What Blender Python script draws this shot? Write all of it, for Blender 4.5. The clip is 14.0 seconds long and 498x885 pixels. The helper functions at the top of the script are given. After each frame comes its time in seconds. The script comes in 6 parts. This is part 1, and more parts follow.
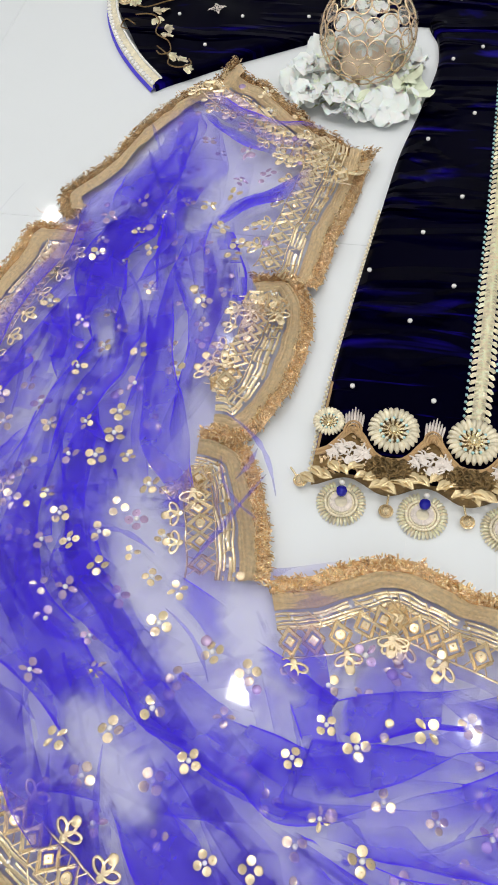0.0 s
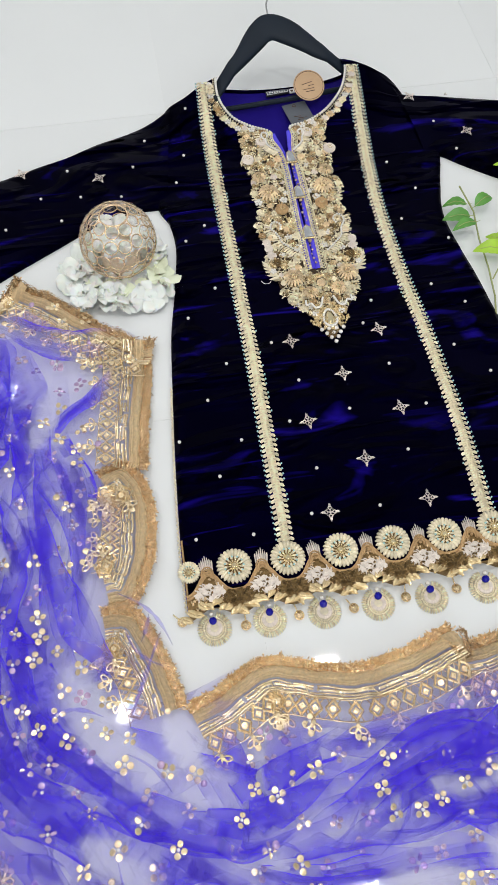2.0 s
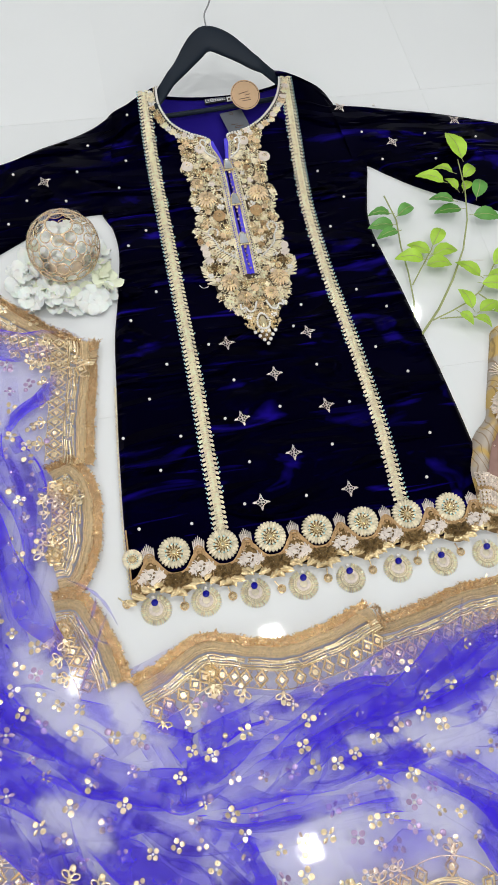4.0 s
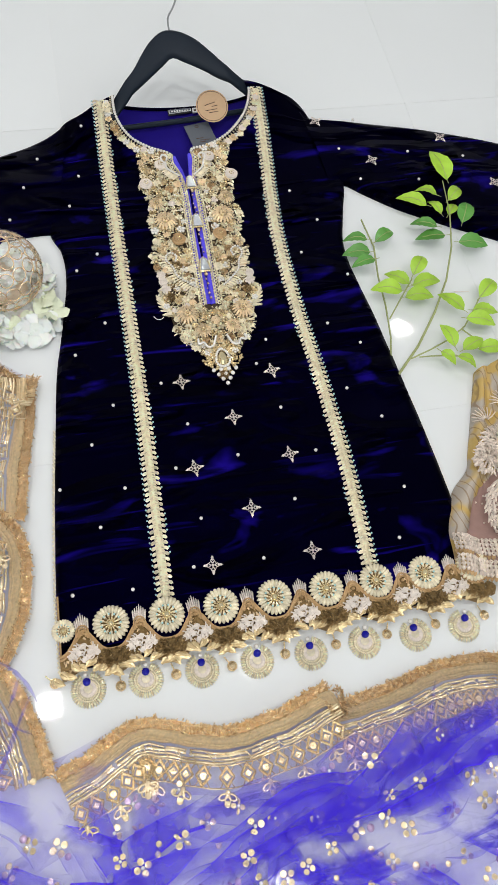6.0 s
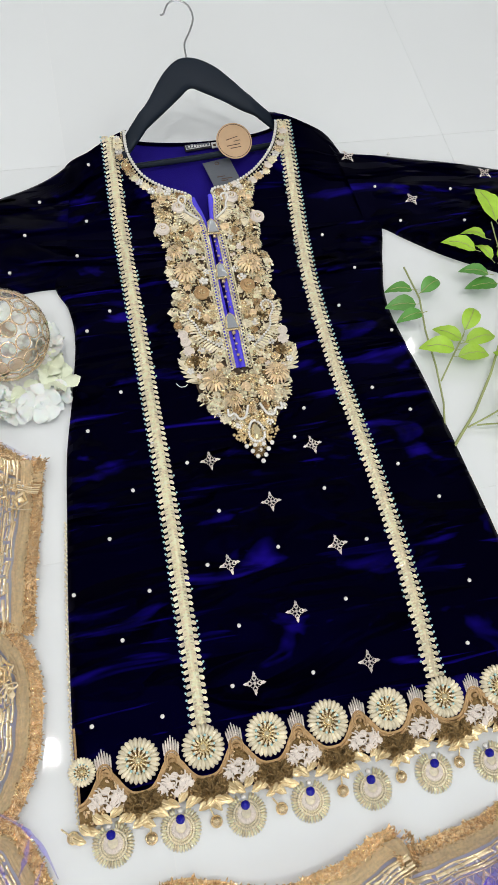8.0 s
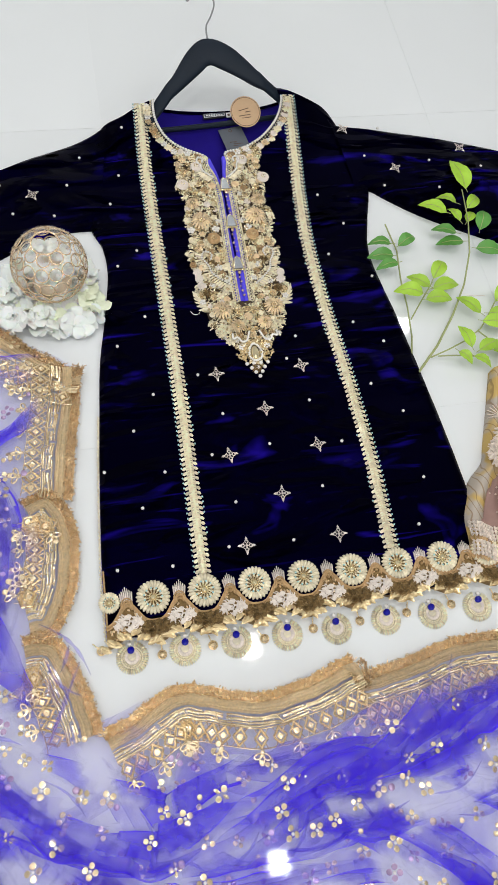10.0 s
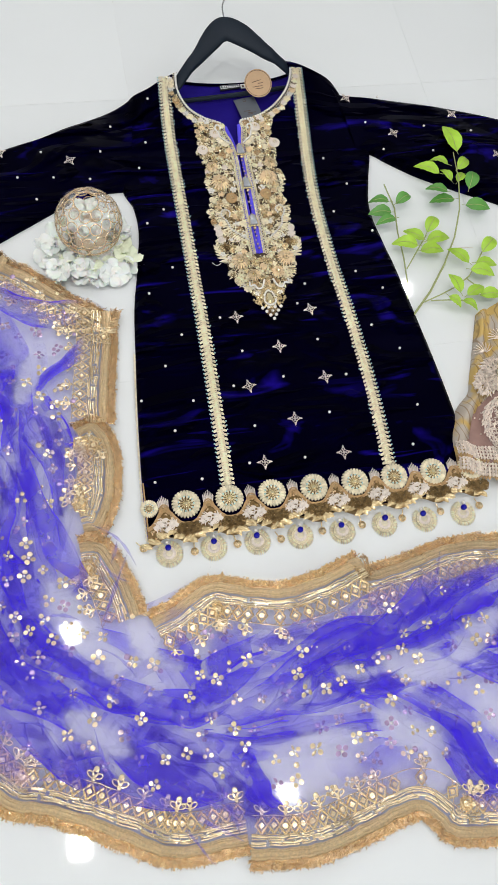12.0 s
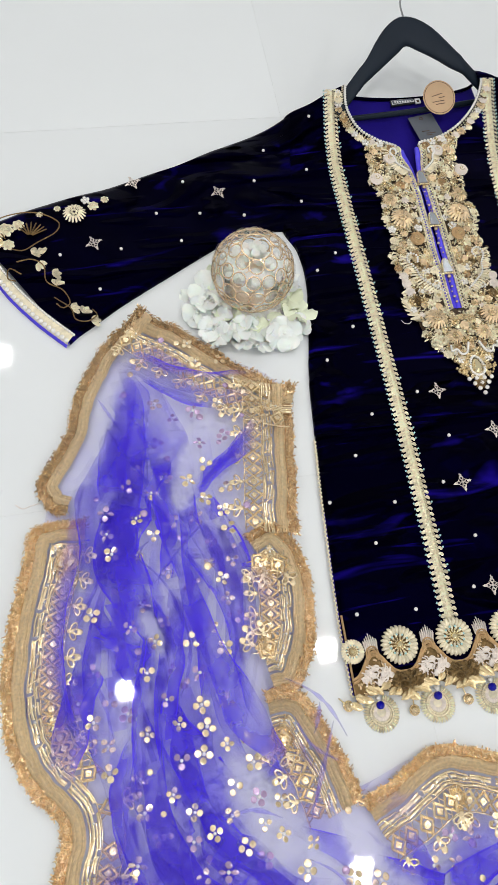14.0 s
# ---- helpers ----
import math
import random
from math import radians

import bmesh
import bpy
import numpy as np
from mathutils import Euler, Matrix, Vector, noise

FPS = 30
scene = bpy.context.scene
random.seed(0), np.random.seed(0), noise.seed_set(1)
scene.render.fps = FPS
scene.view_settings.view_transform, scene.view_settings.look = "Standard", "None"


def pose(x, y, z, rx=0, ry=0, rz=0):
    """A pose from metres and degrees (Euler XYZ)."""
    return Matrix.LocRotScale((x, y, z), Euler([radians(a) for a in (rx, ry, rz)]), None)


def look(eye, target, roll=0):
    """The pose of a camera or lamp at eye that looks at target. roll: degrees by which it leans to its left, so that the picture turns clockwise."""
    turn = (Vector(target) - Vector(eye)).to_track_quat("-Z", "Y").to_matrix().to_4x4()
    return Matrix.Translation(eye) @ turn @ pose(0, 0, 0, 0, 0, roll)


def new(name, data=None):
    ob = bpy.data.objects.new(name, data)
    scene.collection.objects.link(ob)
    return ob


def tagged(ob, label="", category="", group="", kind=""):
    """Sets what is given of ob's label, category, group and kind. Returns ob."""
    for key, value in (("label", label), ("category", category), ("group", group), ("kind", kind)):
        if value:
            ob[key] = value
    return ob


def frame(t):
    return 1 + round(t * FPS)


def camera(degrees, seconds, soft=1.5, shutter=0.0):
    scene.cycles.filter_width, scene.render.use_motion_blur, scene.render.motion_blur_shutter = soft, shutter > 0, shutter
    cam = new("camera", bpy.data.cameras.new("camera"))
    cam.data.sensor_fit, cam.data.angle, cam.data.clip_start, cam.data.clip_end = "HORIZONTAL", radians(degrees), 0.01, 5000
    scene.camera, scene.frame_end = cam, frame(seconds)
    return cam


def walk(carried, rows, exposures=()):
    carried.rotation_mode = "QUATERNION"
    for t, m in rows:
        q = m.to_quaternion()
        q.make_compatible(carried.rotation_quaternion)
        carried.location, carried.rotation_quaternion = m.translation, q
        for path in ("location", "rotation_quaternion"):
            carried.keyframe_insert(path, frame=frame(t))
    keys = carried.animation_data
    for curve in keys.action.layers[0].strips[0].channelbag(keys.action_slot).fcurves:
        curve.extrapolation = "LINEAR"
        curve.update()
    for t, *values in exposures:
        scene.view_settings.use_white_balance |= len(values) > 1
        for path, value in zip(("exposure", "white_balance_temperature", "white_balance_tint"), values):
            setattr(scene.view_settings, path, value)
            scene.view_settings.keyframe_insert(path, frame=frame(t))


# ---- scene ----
import collections

cam = camera(37.0, 14.0)
PATH = [
    (0, (-0.147, -0.309, 0.571), (-0.488, 0.636, -1.158), -9.5),
    (0.5, (-0.145, -0.28, 0.652), (-0.365, 0.666, -1.096), -10.4),
    (1, (-0.166, -0.257, 0.731), (-0.198, 0.676, -1.038), -7.3),
    (1.5, (-0.193, -0.234, 0.818), (-0.087, 0.665, -0.966), -2.1),
    (2, (-0.185, -0.245, 0.897), (0.011, 0.634, -0.888), 2.6),
    (2.5, (-0.179, -0.259, 0.978), (0.06, 0.601, -0.811), 5.2),
    (5, (-0.157, -0.237, 0.997), (0.177, 0.517, -0.825), 12.6),
    (5.5, (-0.114, -0.206, 0.957), (0.218, 0.561, -0.861), 12.4),
    (6, (-0.091, -0.162, 0.924), (0.239, 0.625, -0.885), 12.5),
    (6.5, (-0.107, -0.094, 0.88), (0.222, 0.713, -0.92), 11.9),
    (7, (-0.113, -0.007, 0.829), (0.233, 0.815, -0.961), 11.5),
    (9.5, (-0.138, -0.098, 0.925), (0.227, 0.664, -0.888), 15.9),
    (10, (-0.163, -0.18, 0.979), (0.195, 0.58, -0.836), 16.1),
    (10.5, (-0.187, -0.243, 1.027), (0.162, 0.508, -0.794), 15.9),
    (11, (-0.207, -0.279, 1.065), (0.143, 0.441, -0.768), 16.6),
    (11.5, (-0.213, -0.295, 1.092), (0.132, 0.413, -0.747), 16.4),
    (12, (-0.222, -0.3, 1.098), (0.118, 0.399, -0.745), 16.3),
    (12.5, (-0.231, -0.287, 1.082), (0.092, 0.415, -0.763), 15.8),
    (13, (-0.298, -0.219, 1.039), (0.029, 0.483, -0.805), 16.6),
    (13.5, (-0.364, -0.125, 0.98), (-0.028, 0.581, -0.861), 17.3),
    (14, (-0.41, -0.047, 0.876), (-0.101, 0.69, -0.958), 13.8),
]
walk(cam, [(t, look(eye, target, roll)) for t, eye, target, roll in PATH])

# ---- light ----
world = bpy.data.worlds.new("room_world")
scene.world = world
world.use_nodes = True
world.node_tree.nodes["Background"].inputs[0].default_value = (0.9, 0.95, 1.0, 1)
world.node_tree.nodes["Background"].inputs[1].default_value = 0.3
CEILING = 2.62
LAMPS = [(-0.57, 0.26), (0.35, 0.28), (0.31, -0.62), (-0.62, -0.64), (-1.02, 2.0), (1.57, 1.95), (-2.3, 2.8), (0.3, 2.9), (1.9, -0.2), (-2.0, 0.2)]
LAMP_WATTS = 6.8
for x, y in LAMPS:
    data = bpy.data.lights.new("downlight_lamp", "AREA")
    data.shape, data.size, data.energy, data.color = "SQUARE", 0.085, LAMP_WATTS, (1.0, 0.985, 0.96)
    lamp = new("downlight_lamp", data)
    lamp.matrix_world = pose(x, y, CEILING - 0.025)
# cool fill light added behind the camera to brighten the room; no window there
data = bpy.data.lights.new("shop_window_light", "AREA")
data.shape, data.size, data.size_y, data.energy, data.color = "RECTANGLE", 3.0, 2.0, 28.5, (0.93, 0.97, 1.0)
new("shop_window_light", data).matrix_world = look((0.0, -3.3, 1.5), (0.0, 0.2, 0.3))

# ---- materials ----


def material(name, color, rough=0.5, metal=0.0, vary=0.15, scale=40.0, bump=0.2, bump_scale=400.0, **extra):
    m = bpy.data.materials.new(name)
    m.use_nodes = True
    nodes, links = m.node_tree.nodes, m.node_tree.links
    b = nodes["Principled BSDF"]
    tex = nodes.new("ShaderNodeTexCoord")
    info = nodes.new("ShaderNodeObjectInfo")
    coarse = nodes.new("ShaderNodeTexNoise")
    coarse.inputs["Scale"].default_value, coarse.inputs["Detail"].default_value = scale, 4
    links.new(tex.outputs["Object"], coarse.inputs["Vector"])
    island = nodes.new("ShaderNodeNewGeometry")
    add = nodes.new("ShaderNodeMath")
    add.operation = "ADD"
    links.new(coarse.outputs["Fac"], add.inputs[0])
    scaled = nodes.new("ShaderNodeMath")
    scaled.operation = "MULTIPLY"
    scaled.inputs[1].default_value = 0.5
    links.new(island.outputs["Random Per Island"], scaled.inputs[0])
    links.new(scaled.outputs[0], add.inputs[1])
    more = nodes.new("ShaderNodeMath")
    more.operation = "MULTIPLY_ADD"
    more.inputs[1].default_value = 0.3
    links.new(info.outputs["Random"], more.inputs[0])
    links.new(add.outputs[0], more.inputs[2])
    ramp = nodes.new("ShaderNodeMapRange")
    ramp.inputs[1].default_value, ramp.inputs[2].default_value = 0.35, 1.2
    ramp.inputs[3].default_value, ramp.inputs[4].default_value = 1 - vary, 1 + vary
    links.new(more.outputs[0], ramp.inputs[0])
    mul = nodes.new("ShaderNodeVectorMath")
    mul.operation = "SCALE"
    mul.inputs[0].default_value = color
    links.new(ramp.outputs[0], mul.inputs["Scale"])
    links.new(mul.outputs[0], b.inputs["Base Color"])
    b.inputs["Roughness"].default_value, b.inputs["Metallic"].default_value = rough, metal
    if bump:
        fine = nodes.new("ShaderNodeTexNoise")
        fine.inputs["Scale"].default_value, fine.inputs["Detail"].default_value = bump_scale, 3
        links.new(tex.outputs["Object"], fine.inputs["Vector"])
        bn = nodes.new("ShaderNodeBump")
        bn.inputs["Strength"].default_value, bn.inputs["Distance"].default_value = bump, 0.002
        links.new(fine.outputs["Fac"], bn.inputs["Height"])
        links.new(bn.outputs[0], b.inputs["Normal"])
    for key, value in extra.items():
        b.inputs[key.replace("_", " ")].default_value = value
    return m


def velvet_material():
    """Deep pile: nearly black, faint blue gloss where creases tilt it, blue glints painted in."""
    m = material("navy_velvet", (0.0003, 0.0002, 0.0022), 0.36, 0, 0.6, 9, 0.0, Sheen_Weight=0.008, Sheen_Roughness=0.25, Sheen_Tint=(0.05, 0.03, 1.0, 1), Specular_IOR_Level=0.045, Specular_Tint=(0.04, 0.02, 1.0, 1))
    nodes, links = m.node_tree.nodes, m.node_tree.links
    tex = nodes.new("ShaderNodeTexCoord")
    last = None
    for turn, size, lo, hi, deep in ((0.08, (3.5, 20, 1), 0.54, 0.70, 0.030), (-0.5, (4, 11, 1), 0.55, 0.70, 0.026), (1.35, (5, 13, 1), 0.57, 0.72, 0.020)):
        mapping = nodes.new("ShaderNodeMapping")
        mapping.inputs["Rotation"].default_value, mapping.inputs["Scale"].default_value = (0, 0, turn), size
        links.new(tex.outputs["Object"], mapping.inputs["Vector"])
        tx = nodes.new("ShaderNodeTexNoise")
        tx.inputs["Scale"].default_value, tx.inputs["Detail"].default_value, tx.inputs["Distortion"].default_value = 1.0, 2.5, 0.6
        links.new(mapping.outputs[0], tx.inputs["Vector"])
        ridge = nodes.new("ShaderNodeMapRange")
        ridge.interpolation_type = "SMOOTHSTEP"
        ridge.inputs[1].default_value, ridge.inputs[2].default_value = lo, hi
        links.new(tx.outputs["Fac"], ridge.inputs[0])
        bn = nodes.new("ShaderNodeBump")
        bn.inputs["Strength"].default_value, bn.inputs["Distance"].default_value = 0.9, deep
        links.new(ridge.outputs[0], bn.inputs["Height"])
        if last:
            links.new(last.outputs[0], bn.inputs["Normal"])
        last = bn
    shader = nodes["Principled BSDF"]
    links.new(last.outputs[0], shader.inputs["Normal"])
    # the pile's blue sheen and glints, painted into the base colour by noise
    glints = None
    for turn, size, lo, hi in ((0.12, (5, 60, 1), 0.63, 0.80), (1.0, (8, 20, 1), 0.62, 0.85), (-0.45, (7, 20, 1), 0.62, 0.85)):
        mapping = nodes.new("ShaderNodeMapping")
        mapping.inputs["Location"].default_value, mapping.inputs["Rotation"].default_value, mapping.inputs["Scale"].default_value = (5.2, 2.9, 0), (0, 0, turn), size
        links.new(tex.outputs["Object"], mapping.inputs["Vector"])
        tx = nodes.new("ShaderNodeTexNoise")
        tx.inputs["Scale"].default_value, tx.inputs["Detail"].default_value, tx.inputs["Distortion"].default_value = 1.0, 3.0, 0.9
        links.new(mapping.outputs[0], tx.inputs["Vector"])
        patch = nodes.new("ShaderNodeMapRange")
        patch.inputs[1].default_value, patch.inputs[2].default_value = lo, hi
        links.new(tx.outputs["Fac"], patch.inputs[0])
        if glints:
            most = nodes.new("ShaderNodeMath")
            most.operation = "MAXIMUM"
            links.new(glints.outputs[0], most.inputs[0])
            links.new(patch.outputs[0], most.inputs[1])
            glints = most
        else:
            glints = patch
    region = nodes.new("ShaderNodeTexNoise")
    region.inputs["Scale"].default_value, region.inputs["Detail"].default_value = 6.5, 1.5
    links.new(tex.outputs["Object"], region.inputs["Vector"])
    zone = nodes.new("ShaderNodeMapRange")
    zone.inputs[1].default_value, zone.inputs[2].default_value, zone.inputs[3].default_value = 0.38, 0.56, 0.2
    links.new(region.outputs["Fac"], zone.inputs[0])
    zoned_glints = nodes.new("ShaderNodeMath")
    zoned_glints.operation = "MULTIPLY"
    links.new(glints.outputs[0], zoned_glints.inputs[0])
    links.new(zone.outputs[0], zoned_glints.inputs[1])
    glints = zoned_glints
    glint_mix = nodes.new("ShaderNodeMixRGB")
    glint_mix.inputs[1].default_value, glint_mix.inputs[2].default_value = (0.0003, 0.0002, 0.0022, 1), (0.016, 0.006, 0.34, 1)
    links.new(glints.outputs[0], glint_mix.inputs[0])
    links.new(glint_mix.outputs[0], shader.inputs["Base Color"])
    return m


def jacquard_material():
    """Mustard and lilac-grey woven cloth with swirling dark veins."""
    m = material("mustard_jacquard", (0.7, 0.55, 0.3), 0.5, 0.05, 0.2, 45, 0.4, 700)
    nodes, links = m.node_tree.nodes, m.node_tree.links
    tex = nodes.new("ShaderNodeTexCoord")
    patch = nodes.new("ShaderNodeTexNoise")
    patch.inputs["Scale"].default_value, patch.inputs["Detail"].default_value = 26, 2
    vein = nodes.new("ShaderNodeTexWave")
    vein.inputs["Scale"].default_value, vein.inputs["Distortion"].default_value, vein.inputs["Detail"].default_value = 30, 16.0, 1.5
    vein.inputs["Detail Scale"].default_value = 0.6
    links.new(tex.outputs["Object"], patch.inputs["Vector"])
    links.new(tex.outputs["Object"], vein.inputs["Vector"])
    cloth = nodes.new("ShaderNodeValToRGB")
    cloth.color_ramp.elements[0].position, cloth.color_ramp.elements[0].color = 0.46, (0.62, 0.42, 0.13, 1)
    cloth.color_ramp.elements[1].position, cloth.color_ramp.elements[1].color = 0.56, (0.50, 0.43, 0.36, 1)
    links.new(patch.outputs["Fac"], cloth.inputs[0])
    line = nodes.new("ShaderNodeMapRange")
    line.inputs[1].default_value, line.inputs[2].default_value, line.inputs[4].default_value = 0.90, 0.99, 0.7
    links.new(vein.outputs["Fac"], line.inputs[0])
    mix = nodes.new("ShaderNodeMixRGB")
    mix.inputs[2].default_value = (0.26, 0.15, 0.06, 1)
    links.new(line.outputs[0], mix.inputs[0])
    links.new(cloth.outputs[0], mix.inputs[1])
    links.new(mix.outputs[0], nodes["Principled BSDF"].inputs["Base Color"])
    return m


FLOOR = material("polished_white_tile", (0.84, 0.86, 0.865), 0.035, 0, 0.03, 2.5, 0.0)
GROUT = material("pale_grout", (0.86, 0.87, 0.87), 0.25, 0, 0.05)
WALLPAINT = material("white_wall_paint", (0.82, 0.83, 0.84), 0.7, 0, 0.03, 3)
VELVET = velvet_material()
LINING = material("royal_blue_lining", (0.010, 0.004, 0.15), 0.6, 0, 0.3, 25, 0.3, 700, Specular_IOR_Level=0.08)
PIPING = material("bright_blue_satin", (0.085, 0.06, 0.75), 0.4, 0, 0.2, 50, 0.2)
GOLD = material("gold_zari_thread", (0.86, 0.68, 0.42), 0.25, 0.85, 0.35, 150, 0.5, 1500)
PALEGOLD = material("pale_gold_gimp", (0.88, 0.78, 0.56), 0.28, 0.6, 0.45, 180, 0.5, 1500)
CREAM = material("cream_beads", (0.84, 0.75, 0.55), 0.35, 0.1, 0.3, 150, 0.3, 900)
ANTIQUE = material("antique_gold_bullion", (0.20, 0.125, 0.048), 0.35, 0.6, 0.45, 200, 0.5, 1400)
UMBER = material("dark_umber_ground", (0.05, 0.03, 0.014), 0.7, 0.1, 0.4, 120, 0.4)
ROSEGOLD = material("rose_beige_thread", (0.78, 0.60, 0.38), 0.36, 0.45, 0.4, 150, 0.5, 1400)
BRONZE = material("copper_brown_thread", (0.48, 0.31, 0.15), 0.45, 0.35, 0.35, 200, 0.5, 1400)
SILVER = material("silver_zari", (0.72, 0.64, 0.58), 0.35, 0.6, 0.3, 200, 0.4, 1400)
BLUSH = material("blush_white_petal_thread", (0.80, 0.71, 0.63), 0.5, 0.0, 0.15, 100, 0.4)
PEARL = material("white_pearl", (0.90, 0.87, 0.82), 0.18, 0.0, 0.06, 100, 0.0, Coat_Weight=0.5)
TEAL = material("pale_teal_beads", (0.42, 0.66, 0.66), 0.3, 0.0, 0.2)
BLUEGEM = material("cobalt_blue_glass_bead", (0.006, 0.006, 0.30), 0.08, 0.0, 0.2, 30, 0.0)
KUNDAN = material("champagne_foil_stone", (0.80, 0.68, 0.42), 0.08, 0.75, 0.2, 60, 0.0)
SEQUIN = material("gold_sequin", (0.87, 0.70, 0.45), 0.22, 0.8, 0.2, 90, 0.1, 600)
DULLSEQ = material("dusky_violet_sequin", (0.46, 0.33, 0.50), 0.25, 0.5, 0.25, 90, 0.1, 600)
RIBBON = material("gold_satin_ribbon", (0.76, 0.59, 0.36), 0.3, 0.55, 0.35, 300, 0.9, 1600)
FRINGE = material("gold_fringe_yarn", (0.68, 0.48, 0.27), 0.22, 0.75, 0.7, 200, 0.3, 1500)
HANGERBLACK = material("charcoal_painted_hanger", (0.008, 0.014, 0.024), 0.5, 0, 0.15, 30, 0.08, 300, Specular_IOR_Level=0.2)
STEEL = material("steel_wire", (0.62, 0.62, 0.62), 0.25, 1.0, 0.05)
GREYMIRROR = material("grey_mirror_stone", (0.45, 0.47, 0.50), 0.15, 0.6, 0.1)
KRAFT = material("kraft_paper", (0.60, 0.40, 0.24), 0.8, 0, 0.08, 120, 0.2, 900)
INK = material("dark_print", (0.10, 0.06, 0.04), 0.8, 0, 0.1)
GREYTAG = material("grey_card", (0.10, 0.11, 0.13), 0.5, 0, 0.08)
LABELBLACK = material("black_woven_label", (0.02, 0.02, 0.025), 0.8, 0, 0.1)
LABELWHITE = material("white_woven_thread", (0.75, 0.75, 0.74), 0.8, 0, 0.1)
BRASSWIRE = material("rose_gold_wire", (0.92, 0.70, 0.46), 0.25, 0.75, 0.1)
PETAL = material("ivory_silk_petal", (0.95, 0.95, 0.90), 0.6, 0, 0.05, 60, 0.1, 500, Subsurface_Weight=0.15)
PETALGREEN = material("pale_green_silk_petal", (0.86, 0.91, 0.70), 0.6, 0, 0.1, 60, 0.2, 500)
CANDLE = material("cream_wax", (0.92, 0.74, 0.56), 0.5, 0, 0.05, 30, 0.0)
LEAFLIGHT = material("bright_green_leaf", (0.35, 0.57, 0.045), 0.42, 0, 0.3, 40, 0.2, 300)
LEAFDARK = material("deep_green_leaf", (0.10, 0.30, 0.05), 0.4, 0, 0.3, 40, 0.2, 300)
STEM = material("pale_green_stem", (0.36, 0.40, 0.16), 0.55, 0, 0.15, 60)
TROUSER = jacquard_material()
BULLION = material("blush_silver_bullion", (0.80, 0.69, 0.60), 0.3, 0.5, 0.35, 200, 0.5, 1400)
MAUVE = material("dusty_mauve_net", (0.33, 0.20, 0.17), 0.7, 0, 0.25, 60, 0.4, 900)
LEAFGOLD = material("bright_gold_leaf", (0.82, 0.65, 0.37), 0.26, 0.6, 0.25, 120, 0.2, 800)
LAMPBODY = material("white_lamp_frame", (0.8, 0.8, 0.8), 0.5, 0, 0.03)


def organza_material(name, color, cover, thinning=False):
    """Sheer woven net: part of the light goes straight through its gaps; a fold thins out where it opens."""
    m = bpy.data.materials.new(name)
    m.use_nodes = True
    nodes, links = m.node_tree.nodes, m.node_tree.links
    nodes.remove(nodes["Principled BSDF"])
    out = nodes["Material Output"]
    tex = nodes.new("ShaderNodeTexCoord")
    grain = nodes.new("ShaderNodeTexNoise")
    grain.inputs["Scale"].default_value, grain.inputs["Detail"].default_value = 28, 5
    links.new(tex.outputs["Object"], grain.inputs["Vector"])
    rng = nodes.new("ShaderNodeMapRange")
    rng.inputs[1].default_value, rng.inputs[2].default_value = 0.3, 0.7
    rng.inputs[3].default_value, rng.inputs[4].default_value = cover * 0.72, cover * 1.28
    links.new(grain.outputs["Fac"], rng.inputs[0])
    dense = rng.outputs[0]
    if thinning:
        weave = nodes.new("ShaderNodeAttribute")
        weave.attribute_name = "weave"
        times = nodes.new("ShaderNodeMath")
        times.operation = "MULTIPLY"
        links.new(rng.outputs[0], times.inputs[0])
        links.new(weave.outputs["Fac"], times.inputs[1])
        dense = times.outputs[0]
    clear = nodes.new("ShaderNodeBsdfTransparent")
    diffuse = nodes.new("ShaderNodeBsdfDiffuse")
    diffuse.inputs[0].default_value = (*color, 1)
    back = nodes.new("ShaderNodeBsdfTranslucent")
    back.inputs[0].default_value = (*color, 1)
    gloss = nodes.new("ShaderNodeBsdfGlossy")
    gloss.inputs[0].default_value, gloss.inputs["Roughness"].default_value = (0.45, 0.42, 0.9, 1), 0.38
    both = nodes.new("ShaderNodeMixShader")
    both.inputs[0].default_value = 0.30
    links.new(diffuse.outputs[0], both.inputs[1])
    links.new(back.outputs[0], both.inputs[2])
    shiny = nodes.new("ShaderNodeMixShader")
    shiny.inputs[0].default_value = 0.06
    links.new(both.outputs[0], shiny.inputs[1])
    links.new(gloss.outputs[0], shiny.inputs[2])
    mix = nodes.new("ShaderNodeMixShader")
    links.new(dense, mix.inputs[0])
    links.new(clear.outputs[0], mix.inputs[1])
    links.new(shiny.outputs[0], mix.inputs[2])
    links.new(mix.outputs[0], out.inputs["Surface"])
    return m


ORGANZA = organza_material("violet_blue_organza", (0.18, 0.11, 0.95), 0.16)
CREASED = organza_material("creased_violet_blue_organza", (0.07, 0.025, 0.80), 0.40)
LAYERED = organza_material("layered_violet_blue_organza", (0.13, 0.06, 0.95), 0.28, True)
GATHERED = organza_material("gathered_violet_blue_organza", (0.085, 0.03, 0.90), 0.62, True)
CRYSTAL = bpy.data.materials.new("clear_crystal")
CRYSTAL.use_nodes = True
_b = CRYSTAL.node_tree.nodes["Principled BSDF"]
_b.inputs["Base Color"].default_value, _b.inputs["Roughness"].default_value = (0.97, 0.95, 0.92, 1), 0.03
_b.inputs["Transmission Weight"].default_value, _b.inputs["IOR"].default_value = 1.0, 1.45
_clear = CRYSTAL.node_tree.nodes.new("ShaderNodeBsdfTransparent")
_mix = CRYSTAL.node_tree.nodes.new("ShaderNodeMixShader")
_mix.inputs[0].default_value = 0.16
CRYSTAL.node_tree.links.new(_clear.outputs[0], _mix.inputs[1])
CRYSTAL.node_tree.links.new(_b.outputs[0], _mix.inputs[2])
CRYSTAL.node_tree.links.new(_mix.outputs[0], CRYSTAL.node_tree.nodes["Material Output"].inputs["Surface"])
LAMPGLOW = bpy.data.materials.new("lamp_diffuser")
